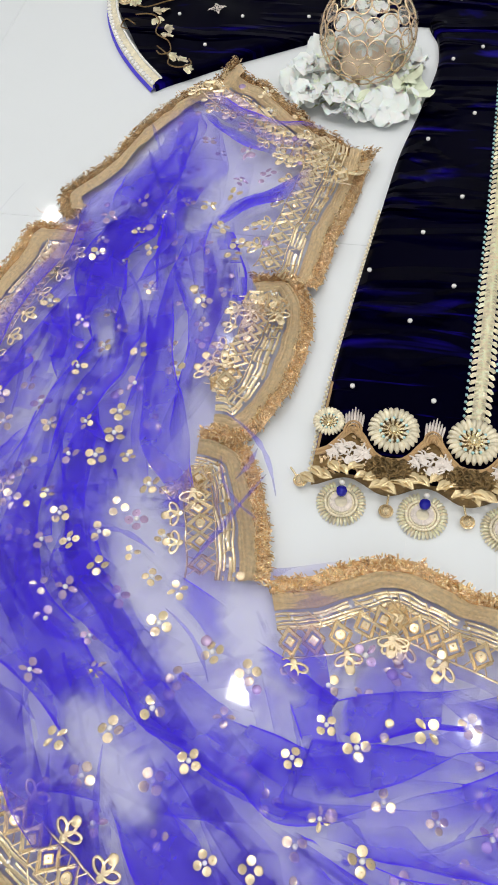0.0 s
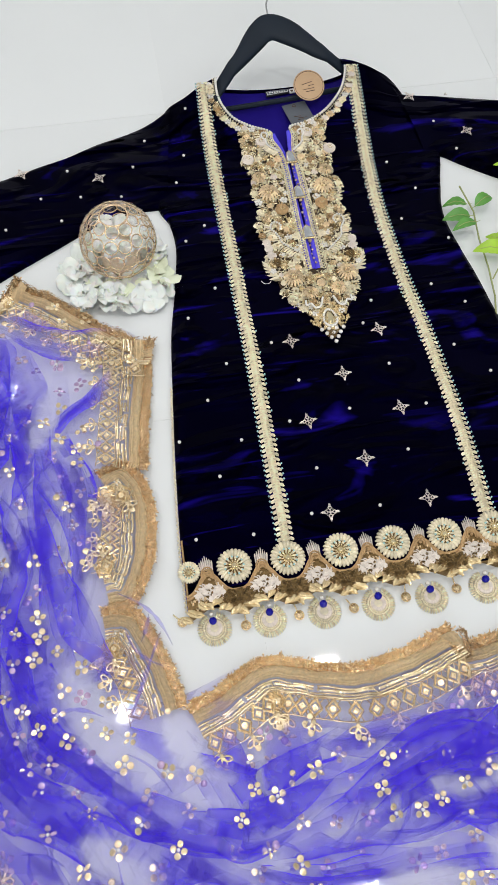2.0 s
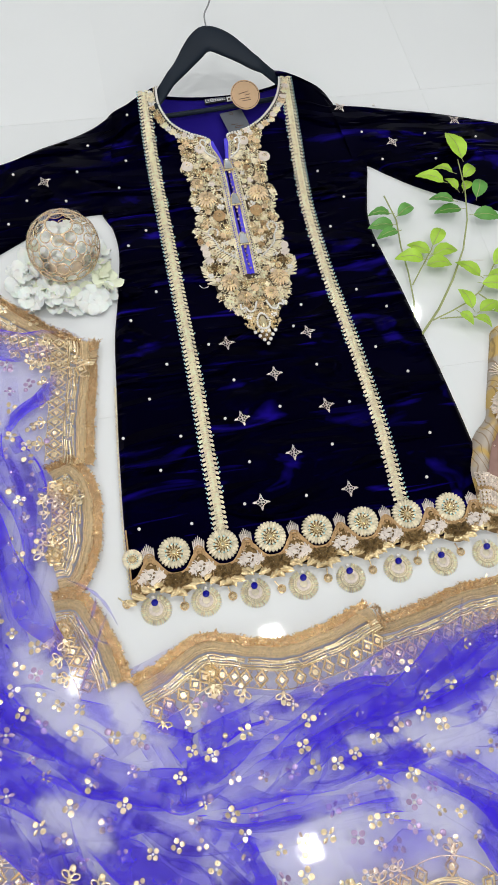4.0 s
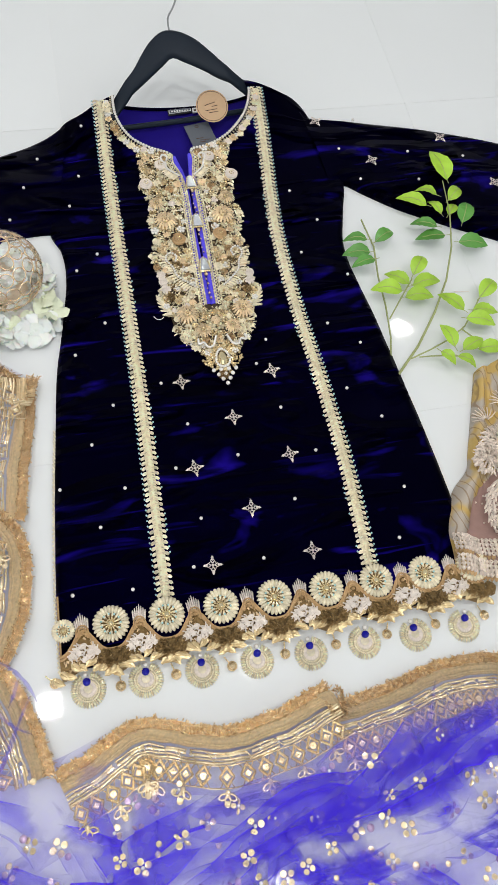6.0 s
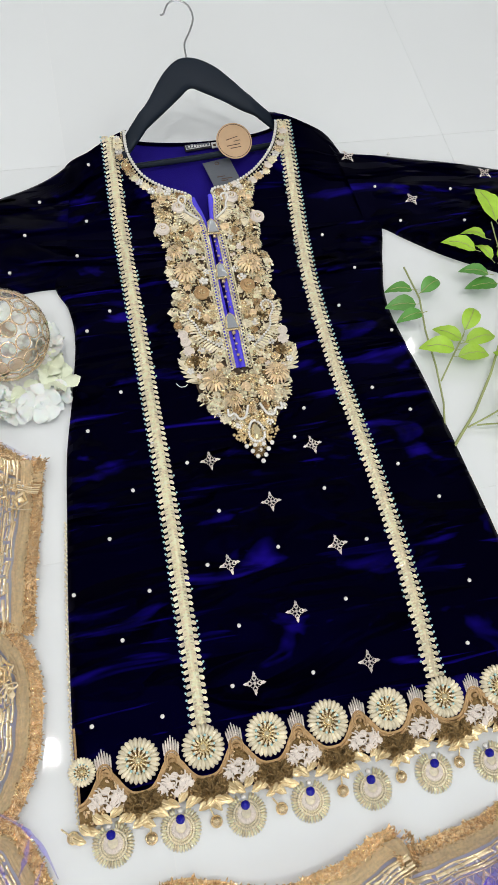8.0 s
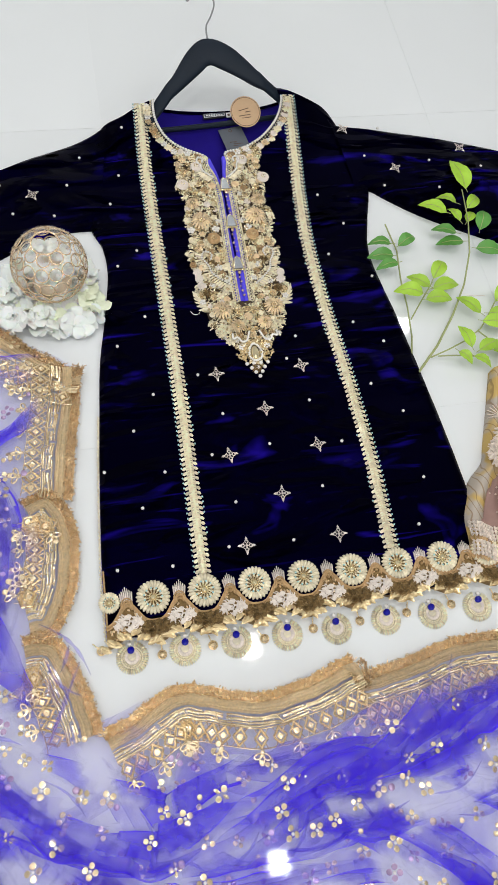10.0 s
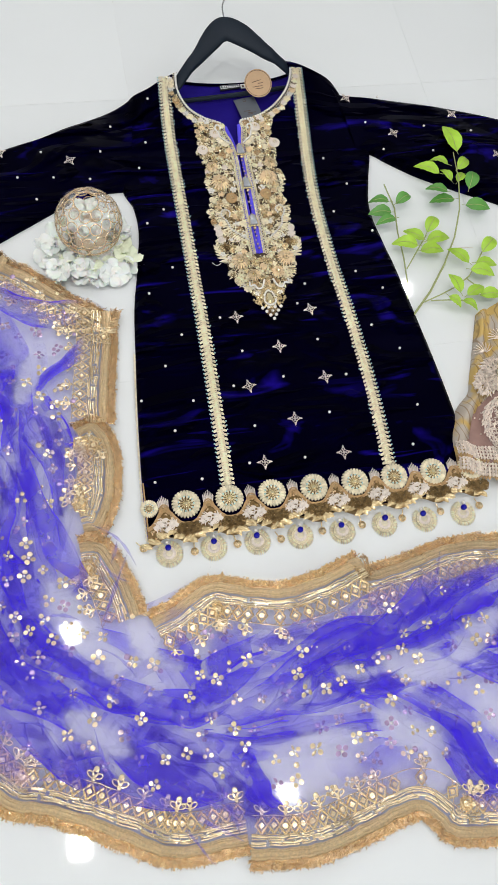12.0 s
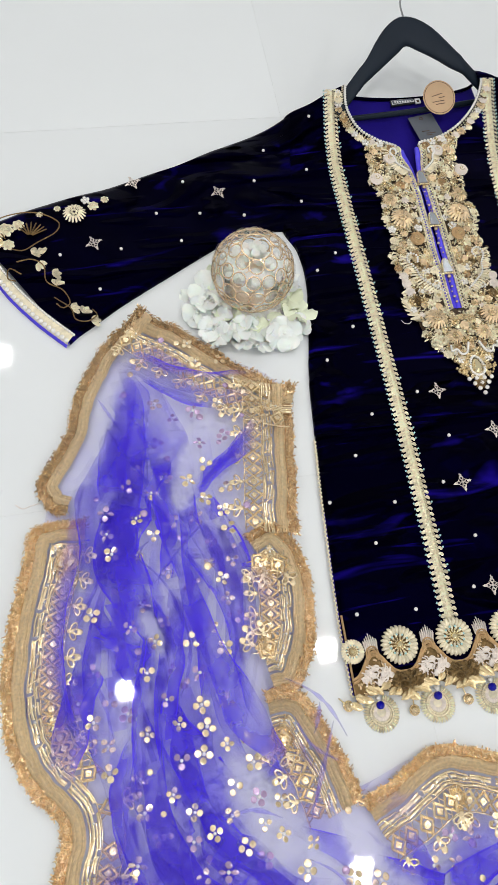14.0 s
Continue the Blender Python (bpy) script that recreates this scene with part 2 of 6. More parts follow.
LAMPGLOW.use_nodes = True
_b = LAMPGLOW.node_tree.nodes["Principled BSDF"]
_b.inputs["Emission Color"].default_value, _b.inputs["Emission Strength"].default_value = (1, 0.98, 0.95, 1), 3.0

# ---- mesh helpers ----
rnd = random.Random(7)


def wave(x, y, sx=1.0, sy=1.0, seed=0.0):
    return noise.noise((x * sx + seed, y * sy - seed * 1.7, seed))


def smooth_line(points, n):
    """n points evenly along a Catmull-Rom curve through the control points."""
    p = np.array(points, float)
    p = np.vstack([2 * p[0] - p[1], p, 2 * p[-1] - p[-2]])
    out = []
    for i in range(1, len(p) - 2):
        for t in np.linspace(0, 1, 24, endpoint=False):
            out.append(0.5 * (2 * p[i] + (p[i + 1] - p[i - 1]) * t + (2 * p[i - 1] - 5 * p[i] + 4 * p[i + 1] - p[i + 2]) * t * t + (3 * p[i] - p[i - 1] - 3 * p[i + 1] + p[i + 2]) * t ** 3))
    out.append(p[-2])
    out = np.array(out)
    s = np.r_[0, np.cumsum(np.linalg.norm(np.diff(out, axis=0), axis=1))]
    at = np.linspace(0, s[-1], n)
    return np.stack([np.interp(at, s, out[:, k]) for k in range(out.shape[1])], 1)


class Geo:
    """Vertices and faces of one mesh, gathered shape by shape."""

    def __init__(self):
        self.v, self.f = [], []

    def add(self, verts, faces):
        k = len(self.v)
        self.v += [tuple(map(float, p)) for p in verts]
        self.f += [tuple(i + k for i in f) for f in faces]

    def grid(self, rows):
        n, m = len(rows), len(rows[0])
        self.add([p for r in rows for p in r], [(i * m + j, i * m + j + 1, i * m + m + j + 1, i * m + m + j) for i in range(n - 1) for j in range(m - 1)])

    def bead(self, c, r, n=6, squash=1.0):
        vs, fs = [(c[0], c[1], c[2] + r * squash)], []
        for k, (h, w) in enumerate(((0.5, 0.87), (-0.5, 0.87))):
            vs += [(c[0] + r * w * math.cos(6.2832 * (i + k / 2) / n), c[1] + r * w * math.sin(6.2832 * (i + k / 2) / n), c[2] + r * h * squash) for i in range(n)]
        vs.append((c[0], c[1], c[2] - r * squash))
        for i in range(n):
            j = (i + 1) % n
            fs += [(0, 1 + i, 1 + j), (1 + i, 1 + n + i, 1 + j), (1 + j, 1 + n + i, 1 + n + j), (1 + n + i, 2 * n + 1, 1 + n + j)]
        self.add(vs, fs)

    def tube(self, path, r, k=5):
        path = [Vector(p) for p in path]
        rows = []
        for i, p in enumerate(path):
            d = (path[min(i + 1, len(path) - 1)] - path[max(i - 1, 0)]).normalized()
            side = d.cross(Vector((0, 0, 1)))
            side = side.normalized() if side.length > 1e-4 else Vector((1, 0, 0))
            up = side.cross(d)
            rr = r[i] if isinstance(r, (list, tuple)) else r
            rows.append([p + rr * (math.cos(6.2832 * a / k) * side + math.sin(6.2832 * a / k) * up) for a in range(k + 1)])
        self.grid(rows)

    def ring(self, c, big, small, n=14, k=5, normal=(0, 0, 1)):
        q = Vector((0, 0, 1)).rotation_difference(Vector(normal))
        rows = []
        for i in range(n + 1):
            a = 6.2832 * i / n
            rows.append([Vector(c) + q @ Vector(((big + small * math.cos(6.2832 * b / k)) * math.cos(a), (big + small * math.cos(6.2832 * b / k)) * math.sin(a), small * math.sin(6.2832 * b / k))) for b in range(k + 1)])
        self.grid(rows)

    def disc(self, c, r, n=10, height=0.0015, normal=(0, 0, 1)):
        """A low domed disc with a rim."""
        q = Vector((0, 0, 1)).rotation_difference(Vector(normal))
        loc = [(0, 0, height)] + [(0.75 * r * math.cos(6.2832 * i / n), 0.75 * r * math.sin(6.2832 * i / n), height * 0.9) for i in range(n)] + [(r * math.cos(6.2832 * i / n), r * math.sin(6.2832 * i / n), 0) for i in range(n)]
        fs = []
        for i in range(n):
            j = (i + 1) % n
            fs += [(0, 1 + i, 1 + j), (1 + i, 1 + n + i, 1 + n + j, 1 + j)]
        self.add([Vector(c) + q @ Vector(p) for p in loc], fs)

    def petal(self, c, angle, length, width, lift=0.002, droop=0.0, sharp=0.6, base=0.0):
        """A leaf-shaped blade from c outwards, cupped along its middle."""
        ca, sa = math.cos(angle), math.sin(angle)
        prof = ((0.0, 0.08), (0.3, 0.85), (0.6, 1.0), (0.85, sharp), (1.0, 0.04))
        rows = []
        for t, w in prof:
            row = []
            for s in (-1, 0, 1):
                u, v = base + t * length, s * w * width / 2
                z = lift * math.sin(math.pi * min(1, t + 0.15)) * (1.0 if s else 0.45) - droop * t * t
                row.append((c[0] + ca * u - sa * v, c[1] + sa * u + ca * v, c[2] + z))
            rows.append(row)
        self.grid(rows)

    def slab(self, outline, z0, z1):
        n = len(outline)
        self.add([(x, y, z0) for x, y in outline] + [(x, y, z1) for x, y in outline], [tuple(range(n, 2 * n))] + [(i, (i + 1) % n, n + (i + 1) % n, n + i) for i in range(n)] + [tuple(range(n - 1, -1, -1))])

    def mesh(self, name, mat, flat=False):
        me = bpy.data.meshes.new(name)
        me.from_pydata(self.v, [], self.f)
        me.materials.append(mat)
        if not flat:
            me.polygons.foreach_set("use_smooth", [True] * len(me.polygons))
        me.update()
        return me


def part(name, geo, mat, parent=None, label="", flat=False, m=None, kind=""):
    ob = new(name, geo.mesh(name, mat, flat) if isinstance(geo, Geo) else geo)
    ob.parent = parent
    if m is not None:
        ob.matrix_basis = m
    if label:
        ob["label"] = label
    if kind:
        ob["kind"] = kind
    return ob


def thing(name, label, category, group="", kind=""):
    return tagged(new(name), label, category, group, kind)


def ease(t):
    t = max(0.0, min(1.0, t))
    return t * t * (3 - 2 * t)


def place(x, y, z, turn=0.0, size=1.0):
    return Matrix.Translation((x, y, z)) @ Matrix.Rotation(turn, 4, "Z") @ Matrix.Scale(size, 4)


# ---- room ----
def build_room():
    g = Geo()
    g.slab([(-4, -3.6), (4, -3.6), (4, 5.4), (-4, 5.4)], -0.05, -0.0005)
    floor = tagged(part("floor", g, GROUT, flat=True), "glossy white polished tile floor with fine joints", "floor", kind="structure")
    t, w = Geo(), 0.6
    b = 0.0003
    t.slab([(b, b), (w - b, b), (w - b, w - b), (b, w - b)], -0.02, 0.0)
    me = t.mesh("tile", FLOOR, True)
    for i in range(-6, 7):
        for j in range(-6, 9):
            part("tile", me, FLOOR, floor, m=place(-0.115 + w * i, -0.35 + w * j, 0))
    for name, pts in (("wall_north", [(-4, 5.4), (4, 5.4), (4, 5.5), (-4, 5.5)]), ("wall_south", [(-4, -3.7), (4, -3.7), (4, -3.6), (-4, -3.6)]), ("wall_west", [(-4.1, -3.7), (-4, -3.7), (-4, 5.5), (-4.1, 5.5)]), ("wall_east", [(4, -3.7), (4.1, -3.7), (4.1, 5.5), (4, 5.5)])):
        g = Geo()
        g.slab(pts, 0, CEILING)
        tagged(part(name, g, WALLPAINT, flat=True), "plain white painted wall", "wall", kind="structure")
    g = Geo()
    g.slab([(-4.1, -3.7), (4.1, -3.7), (4.1, 5.5), (-4.1, 5.5)], CEILING, CEILING + 0.1)
    tagged(part("ceiling", g, WALLPAINT, flat=True), "plain white ceiling", "ceiling", kind="structure")
    for x, y in LAMPS:
        th = thing("downlight", "small square white ceiling downlight", "ceiling light", "ceiling downlights")
        th.location = (x, y, CEILING)
        g = Geo()
        for s in range(4):
            a = 1.5708 * s
            c, d = math.cos(a), math.sin(a)
            g.slab([(c * u - d * v, d * u + c * v) for u, v in ((0.046, -0.056), (0.056, -0.056), (0.056, 0.046), (0.046, 0.046))], -0.02, 0.0)
        part("frame", g, LAMPBODY, th, flat=True)
        g = Geo()
        g.slab([(-0.045, -0.045), (0.045, -0.045), (0.045, 0.045), (-0.045, 0.045)], -0.012, -0.002)
        part("diffuser", g, LAMPGLOW, th, flat=True)


build_room()


# ---- the embroidered velvet tunic ----
def velvet_height(x, y):
    """Height of the velvet's upper face over the floor, with its soft creases."""
    crease = 0.0016 * wave(x, y, 5, 26, 3.1) + 0.0022 * wave(x + 0.4 * y, y, 7, 9, 8.2)
    over = max(0.0, min(1.0, (y - 0.70) / 0.17)) * max(0.0, min(1.0, (0.20 - abs(x - 0.09)) / 0.07))
    return 0.0115 + crease + 0.010 * over * over * (3 - 2 * over)


SIDE_LEFT = [(-0.200, -0.020), (-0.197, 0.070), (-0.187, 0.195), (-0.177, 0.294), (-0.167, 0.381), (-0.151, 0.461), (-0.139, 0.536), (-0.141, 0.590), (-0.155, 0.632)]
SIDE_RIGHT = [(0.334, -0.020), (0.331, 0.130), (0.320, 0.271), (0.305, 0.413), (0.291, 0.533), (0.305, 0.605), (0.324, 0.676)]
STRIP_LEFT = [(-0.047, 0.876), (-0.054, 0.720), (-0.057, 0.454), (-0.059, 0.301), (-0.063, 0.168), (-0.067, 0.040)]
STRIP_RIGHT = [(0.219, 0.884), (0.205, 0.740), (0.191, 0.600), (0.189, 0.465), (0.197, 0.291), (0.199, 0.168), (0.194, 0.042)]


HEIGHT_TABLES = {}


def at_heights(points, ys):
    key = tuple(points)
    if key not in HEIGHT_TABLES:
        p = smooth_line(points, 300)
        o = np.argsort(p[:, 1])
        HEIGHT_TABLES[key] = p[o, 1], p[o, 0]
    return np.interp(ys, *HEIGHT_TABLES[key])


def velvet_sheet(left, right, ys, columns, rim_left=True, rim_right=True, height=velvet_height):
    g = Geo()
    xl, xr = at_heights(left, ys), at_heights(right, ys)
    rows = []
    for i, y in enumerate(ys):
        row = []
        for s in np.linspace(0, 1, columns):
            x = xl[i] + (xr[i] - xl[i]) * s
            z = height(x, y)
            near = min(x - xl[i] if rim_left else 1, xr[i] - x if rim_right else 1)
            if near < 0.008:
                z *= 0.65 + 0.35 * math.sqrt(max(0, near) / 0.008)
            row.append((x, y, z))
        if rim_left:
            row.insert(0, (xl[i], y, 0.0005))
        if rim_right:
            row.append((xr[i], y, 0.0005))
        rows.append(row)
    g.grid(rows)
    return g


def velvet_band(upper, lower, n, m, swell=0.004):
    """A sleeve lying flat, between its upper and lower edge."""
    a, b = smooth_line(upper, n), smooth_line(lower, n)
    g, rows = Geo(), []
    for i in range(n):
        row = [(a[i][0], a[i][1], 0.0005)]
        for s in np.linspace(0, 1, m):
            x, y = a[i] + (b[i] - a[i]) * s
            e = min(s, 1 - s) * np.linalg.norm(b[i] - a[i])
            z = velvet_height(x, y) + swell * math.sin(math.pi * s) + 0.004 * wave(x * 0.8 + y, y - x * 0.5, 16, 7, 5)
            row.append((x, y, z * (0.65 + 0.35 * math.sqrt(min(1, e / 0.009)))))
        row.append((b[i][0], b[i][1], 0.0005))
        rows.append(row)
    g.grid(rows)
    return g


def sleeve_height(x, y):
    return velvet_height(x, y) + 0.004


def star_mesh():
    """A four-pointed star of couched silver thread round a gold bead."""
    g = Geo()
    for k in range(4):
        a = 1.5708 * k
        g.petal((0, 0, 0.0006), a, 0.0085, 0.0042, 0.0016, base=0.0070, sharp=0.35)
        for side in (-0.42, 0.42):
            g.tube([(0.0030 * math.cos(a), 0.0030 * math.sin(a), 0.0012), (0.0072 * math.cos(a + side), 0.0072 * math.sin(a + side), 0.0018), (0.0098 * math.cos(a + 0.25 * side), 0.0098 * math.sin(a + 0.25 * side), 0.0010)], 0.0010, 4)
        b = a + 0.785
        g.bead((0.0064 * math.cos(b), 0.0064 * math.sin(b), 0.0008), 0.0011, 5)
    g.bead((0, 0, 0.0014), 0.0026, 7, 0.7)
    return g.mesh("star_motif", SILVER)


def flower_mesh(kind, mat):
    """Small raised embroidery flowers, about 2 cm across."""
    g = Geo()
    if kind == 0:
        for ring, (n, length, z) in enumerate(((7, 0.0105, 0.001), (6, 0.0072, 0.0032))):
            for k in range(n):
                g.petal((0, 0, z), 6.2832 * k / n + ring * 0.4, length, 0.0068, 0.0022, sharp=0.8)
        g.bead((0, 0, 0.005), 0.0026, 7, 0.8)
    elif kind == 1:
        for k in range(18):
            g.petal((0, 0, 0.0015), 6.2832 * k / 18, 0.0075, 0.0022, 0.003, base=0.003, sharp=0.7)
        for k in range(7):
            g.bead((0.0022 * math.cos(k), 0.0022 * math.sin(k), 0.0035), 0.0012, 5)
    elif kind == 2:
        spiral = [(0.0004 * t * math.cos(t), 0.0004 * t * math.sin(t), 0.005 - 0.00016 * t) for t in np.linspace(1, 21, 46)]
        g.tube(spiral, 0.0013, 4)
        g.disc((0, 0, 0.0), 0.0085, 10, 0.003)
    elif kind == 3:
        for k in range(5):
            a = 6.2832 * k / 5
            g.bead((0.0052 * math.cos(a), 0.0052 * math.sin(a), 0.002), 0.0036, 7, 0.7)
        g.bead((0, 0, 0.0035), 0.0028, 6, 0.8)
    else:
        for k in range(-3, 4):
            g.petal((0, 0, 0.0012), 1.5708 + k * 0.33, 0.015 - 0.0012 * abs(k), 0.0042, 0.0022, sharp=0.7)
        g.tube([(0, -0.005, 0.001), (0, 0.002, 0.003), (0, 0.011, 0.002)], 0.0011, 4)
    return g.mesh("embroidered_flower", mat)


def lace_strip(kurta, control, beads_out):
    n = 230
    line = smooth_line(control, n)
    d = np.gradient(line, axis=0)
    d /= np.linalg.norm(d, axis=1)[:, None]
    nor = np.stack([-d[:, 1], d[:, 0]], 1)
    g, rows = Geo(), []
    for i in range(n):
        z = velvet_height(*line[i])
        rows.append([(*(line[i] + nor[i] * w), z + h) for w, h in ((-0.0054, 0.0002), (-0.0048, 0.0012), (-0.001, 0.0014), (0, 0.0006), (0.001, 0.0014), (0.0048, 0.0012), (0.0054, 0.0002))])
    g.grid(rows)
    strip = part("lace_strip", g, PALEGOLD, kurta, "braided pale gold lace strip with toothed edges and teal beads")
    teeth, tips, braid = Geo(), Geo(), Geo()
    for i in range(0, n - 1):
        z = velvet_height(*line[i]) + 0.0018
        for side in (-1, 1):
            a = math.atan2(d[i][1], d[i][0]) + side * 1.25
            c = line[i] + nor[i] * side * 0.001
            braid.petal((*c, z + 0.0004), a, 0.0052, 0.0021, 0.0019, sharp=0.9)
            if i % 2 == 0:
                c = line[i] + nor[i] * side * 0.0036
                a2 = math.atan2(nor[i][1] * side, nor[i][0] * side)
                teeth.petal((*c, z - 0.0006), a2 - side * 0.30, 0.0078, 0.0048, 0.0022, sharp=0.8)
                if (side == beads_out or rnd.random() < 0.3):
                    tips.bead((*(c + nor[i] * side * 0.0082), z), 0.0015, 5)
    part("braid_thread", braid, PALEGOLD, strip, kind="stuff")
    part("tooth_edging", teeth, PALEGOLD, strip, kind="stuff")
    part("teal_bead_edging", tips, TEAL, strip, "tiny pale teal beads", kind="stuff")


YOKE_LEFT = [(0.060, 0.328), (0.030, 0.372), (0.000, 0.410), (-0.010, 0.450), (-0.012, 0.500), (-0.012, 0.560), (-0.008, 0.625), (-0.012, 0.700), (-0.010, 0.745), (-0.004, 0.780)]
YOKE_RIGHT = [(0.064, 0.328), (0.098, 0.372), (0.124, 0.410), (0.140, 0.450), (0.143, 0.500), (0.140, 0.560), (0.146, 0.625), (0.144, 0.700), (0.150, 0.745), (0.150, 0.780)]
NECK_LEFT = [(0.0585, 0.463), (0.0605, 0.560), (0.0645, 0.690), (0.0530, 0.737), (0.0510, 0.756), (0.0170, 0.774), (-0.0100, 0.800), (-0.0230, 0.838), (-0.0225, 0.876), (-0.0190, 0.893)]
NECK_RIGHT = [(0.0705, 0.463), (0.0735, 0.560), (0.0765, 0.697), (0.0830, 0.742), (0.0850, 0.764), (0.1170, 0.772), (0.1560, 0.795), (0.1870, 0.832), (0.2040, 0.876), (0.2030, 0.909)]


# mean camera position; parts lifted towards it keep their place in the view
MEAN_EYE = Vector((-0.16, -0.20, 1.0))


def neck_lift(x, y):
    """How far the hanger holds the neck and shoulders over the floor."""
    side = 1 - min(1.0, max(0.0, (abs(x - 0.09) - 0.15) / 0.12))
    return 0.052 * min(1.0, max(0.0, (y - 0.70) / 0.185)) ** 1.8 * side * side * (3 - 2 * side)


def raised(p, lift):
    """The place p, lifted along its sight line to the camera's mean position."""
    return p + (MEAN_EYE - p) * (lift / (MEAN_EYE.z - p.z))


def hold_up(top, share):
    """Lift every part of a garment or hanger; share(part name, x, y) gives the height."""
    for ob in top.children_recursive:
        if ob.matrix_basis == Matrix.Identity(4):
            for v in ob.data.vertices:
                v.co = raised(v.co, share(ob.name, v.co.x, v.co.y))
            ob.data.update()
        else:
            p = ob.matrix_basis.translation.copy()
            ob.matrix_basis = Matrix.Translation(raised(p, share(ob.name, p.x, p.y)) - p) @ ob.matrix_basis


def build_yoke(kurta):
    ys = np.linspace(0.330, 0.758, 60)
    g = Geo()
    for left, right in ((YOKE_LEFT, None), (None, YOKE_RIGHT)):
        xl = at_heights(YOKE_LEFT, ys) + 0.012 if left else np.where(ys > 0.463, at_heights(NECK_RIGHT, np.maximum(ys, 0.463)), 0.0645)
        xr = at_heights(YOKE_RIGHT, ys) - 0.012 if right else np.where(ys > 0.463, at_heights(NECK_LEFT, np.maximum(ys, 0.463)), 0.0645)
        g.grid([[(xl[i] + (xr[i] - xl[i]) * s, y, velvet_height(xl[i] + (xr[i] - xl[i]) * s, y) + 0.0012) for s in np.linspace(0, 1, 8)] for i, y in enumerate(ys) if xr[i] > xl[i]])
    yoke = part("yoke_panel", g, UMBER, kurta, "neck panel packed with raised gold flowers and pearls")
    meshes = [flower_mesh(k, m) for k, m in ((0, PALEGOLD), (0, GOLD), (0, GOLD), (1, GOLD), (1, BRONZE), (1, PALEGOLD), (2, CREAM), (2, GOLD), (3, GOLD), (3, PEARL), (1, ANTIQUE), (3, PALEGOLD), (3, CREAM), (2, BLUSH), (0, CREAM), (4, CREAM), (0, ROSEGOLD), (1, ROSEGOLD), (2, ROSEGOLD), (0, BLUSH), (3, PEARL))]
    meshes_rose = [flower_mesh(2, ANTIQUE), flower_mesh(1, ANTIQUE)]
    spots = []

    def inside(x, y, inset):
        if not 0.332 < y < 0.782:
            return False
        lobe = inset + 0.0045 * (1 + math.sin(88 * y)) + (0.006 if y < 0.44 else 0.0)
        a, b = at_heights(YOKE_LEFT, [y])[0] + lobe, at_heights(YOKE_RIGHT, [y])[0] - lobe
        if y > 0.455:
            yy = max(y, 0.464)
            c, e = at_heights(NECK_LEFT, [yy])[0] - 0.013, at_heights(NECK_RIGHT, [yy])[0] + 0.013
            return a < x < c or e < x < b
        return a < x < b

    def put(x, y, me, turn, size, lift):
        part("embroidered_flower", me, None, yoke, m=place(x, y, velvet_height(x, y) + lift, turn, size))

    for _ in range(2600):
        x, y = rnd.uniform(-0.02, 0.065), rnd.uniform(0.335, 0.78)
        if math.hypot(x - 0.0635, (y - 0.366) * 0.75) < 0.0185 or not inside(x, y, 0.003) or any((x - a) ** 2 + (y - b) ** 2 < 0.0092 ** 2 for a, b in spots):
            continue
        spots.append((x, y))
        me = rnd.choice(meshes)
        size, turn, lift = rnd.uniform(0.45, 0.85), rnd.uniform(0, 6.28), rnd.uniform(0.002, 0.0055)
        put(x, y, me, turn, size, lift)
        mid = 0.0645 if y < 0.463 else (at_heights(NECK_LEFT, [y])[0] + at_heights(NECK_RIGHT, [y])[0]) / 2
        if inside(2 * mid - x, y, 0.004):
            put(2 * mid - x, y, me, 3.1416 - turn, size, lift)
    # peach rosettes at the neck, sunbursts and copper roses lower down
    rosette, burst, rose = flower_mesh(2, BLUSH), flower_mesh(1, ROSEGOLD), flower_mesh(2, BRONZE)
    heart = flower_mesh(3, GOLD)
    for x, y, me, size in ((0.030, 0.732, rosette, 1.15), (0.002, 0.697, rosette, 1.2), (0.110, 0.743, rosette, 1.15), (0.140, 0.703, rosette, 1.2), (0.021, 0.618, burst, 1.75), (0.111, 0.621, burst, 1.75), (0.035, 0.581, rose, 1.25), (0.100, 0.585, rose, 1.25), (0.012, 0.655, burst, 1.2), (0.122, 0.655, burst, 1.2), (0.026, 0.445, burst, 1.6), (0.108, 0.445, burst, 1.6), (0.045, 0.415, burst, 1.2), (0.088, 0.418, burst, 1.2)):
        put(x, y, me, rnd.uniform(0, 6), size, 0.0065)
        put(x, y, heart, rnd.uniform(0, 6), 0.42 * size, 0.0105)
    # pointed wings on both sides
    wing = Geo()
    for x, y, s in ((-0.002, 0.462, -1), (0.132, 0.462, 1)):
        for k in range(6):
            wing.petal((x + s * 0.003 * k - s * 0.012, y + 0.004 * k - 0.012, velvet_height(x, y) + 0.004), (1.2 if s > 0 else 1.94) - s * (1.1 - 0.2 * k), 0.020, 0.0055, 0.003, sharp=0.6)
    part("wing_leaf", wing, CREAM, yoke, kind="stuff")
    # leaf edging outwards, seed beads between the flowers
    leaves, seeds, pearls, rim = Geo(), Geo(), Geo(), Geo()
    for control, s in ((YOKE_LEFT, 1), (YOKE_RIGHT, -1)):
        line = smooth_line(control, 74)
        d = np.gradient(line, axis=0)
        for i in range(2, 72):
            a = math.atan2(d[i][1], d[i][0]) + s * 1.5708 + rnd.uniform(-0.7, 0.7)
            c = line[i] - (0.013 + 0.0045 * (1 + math.sin(88 * line[i][1])) + (0.006 if line[i][1] < 0.44 else 0.0)) * np.array((math.cos(a), math.sin(a)))
            leaves.petal((*c, velvet_height(*c) + 0.003), a, rnd.uniform(0.009, 0.015), rnd.uniform(0.004, 0.0065), 0.003, sharp=0.75)
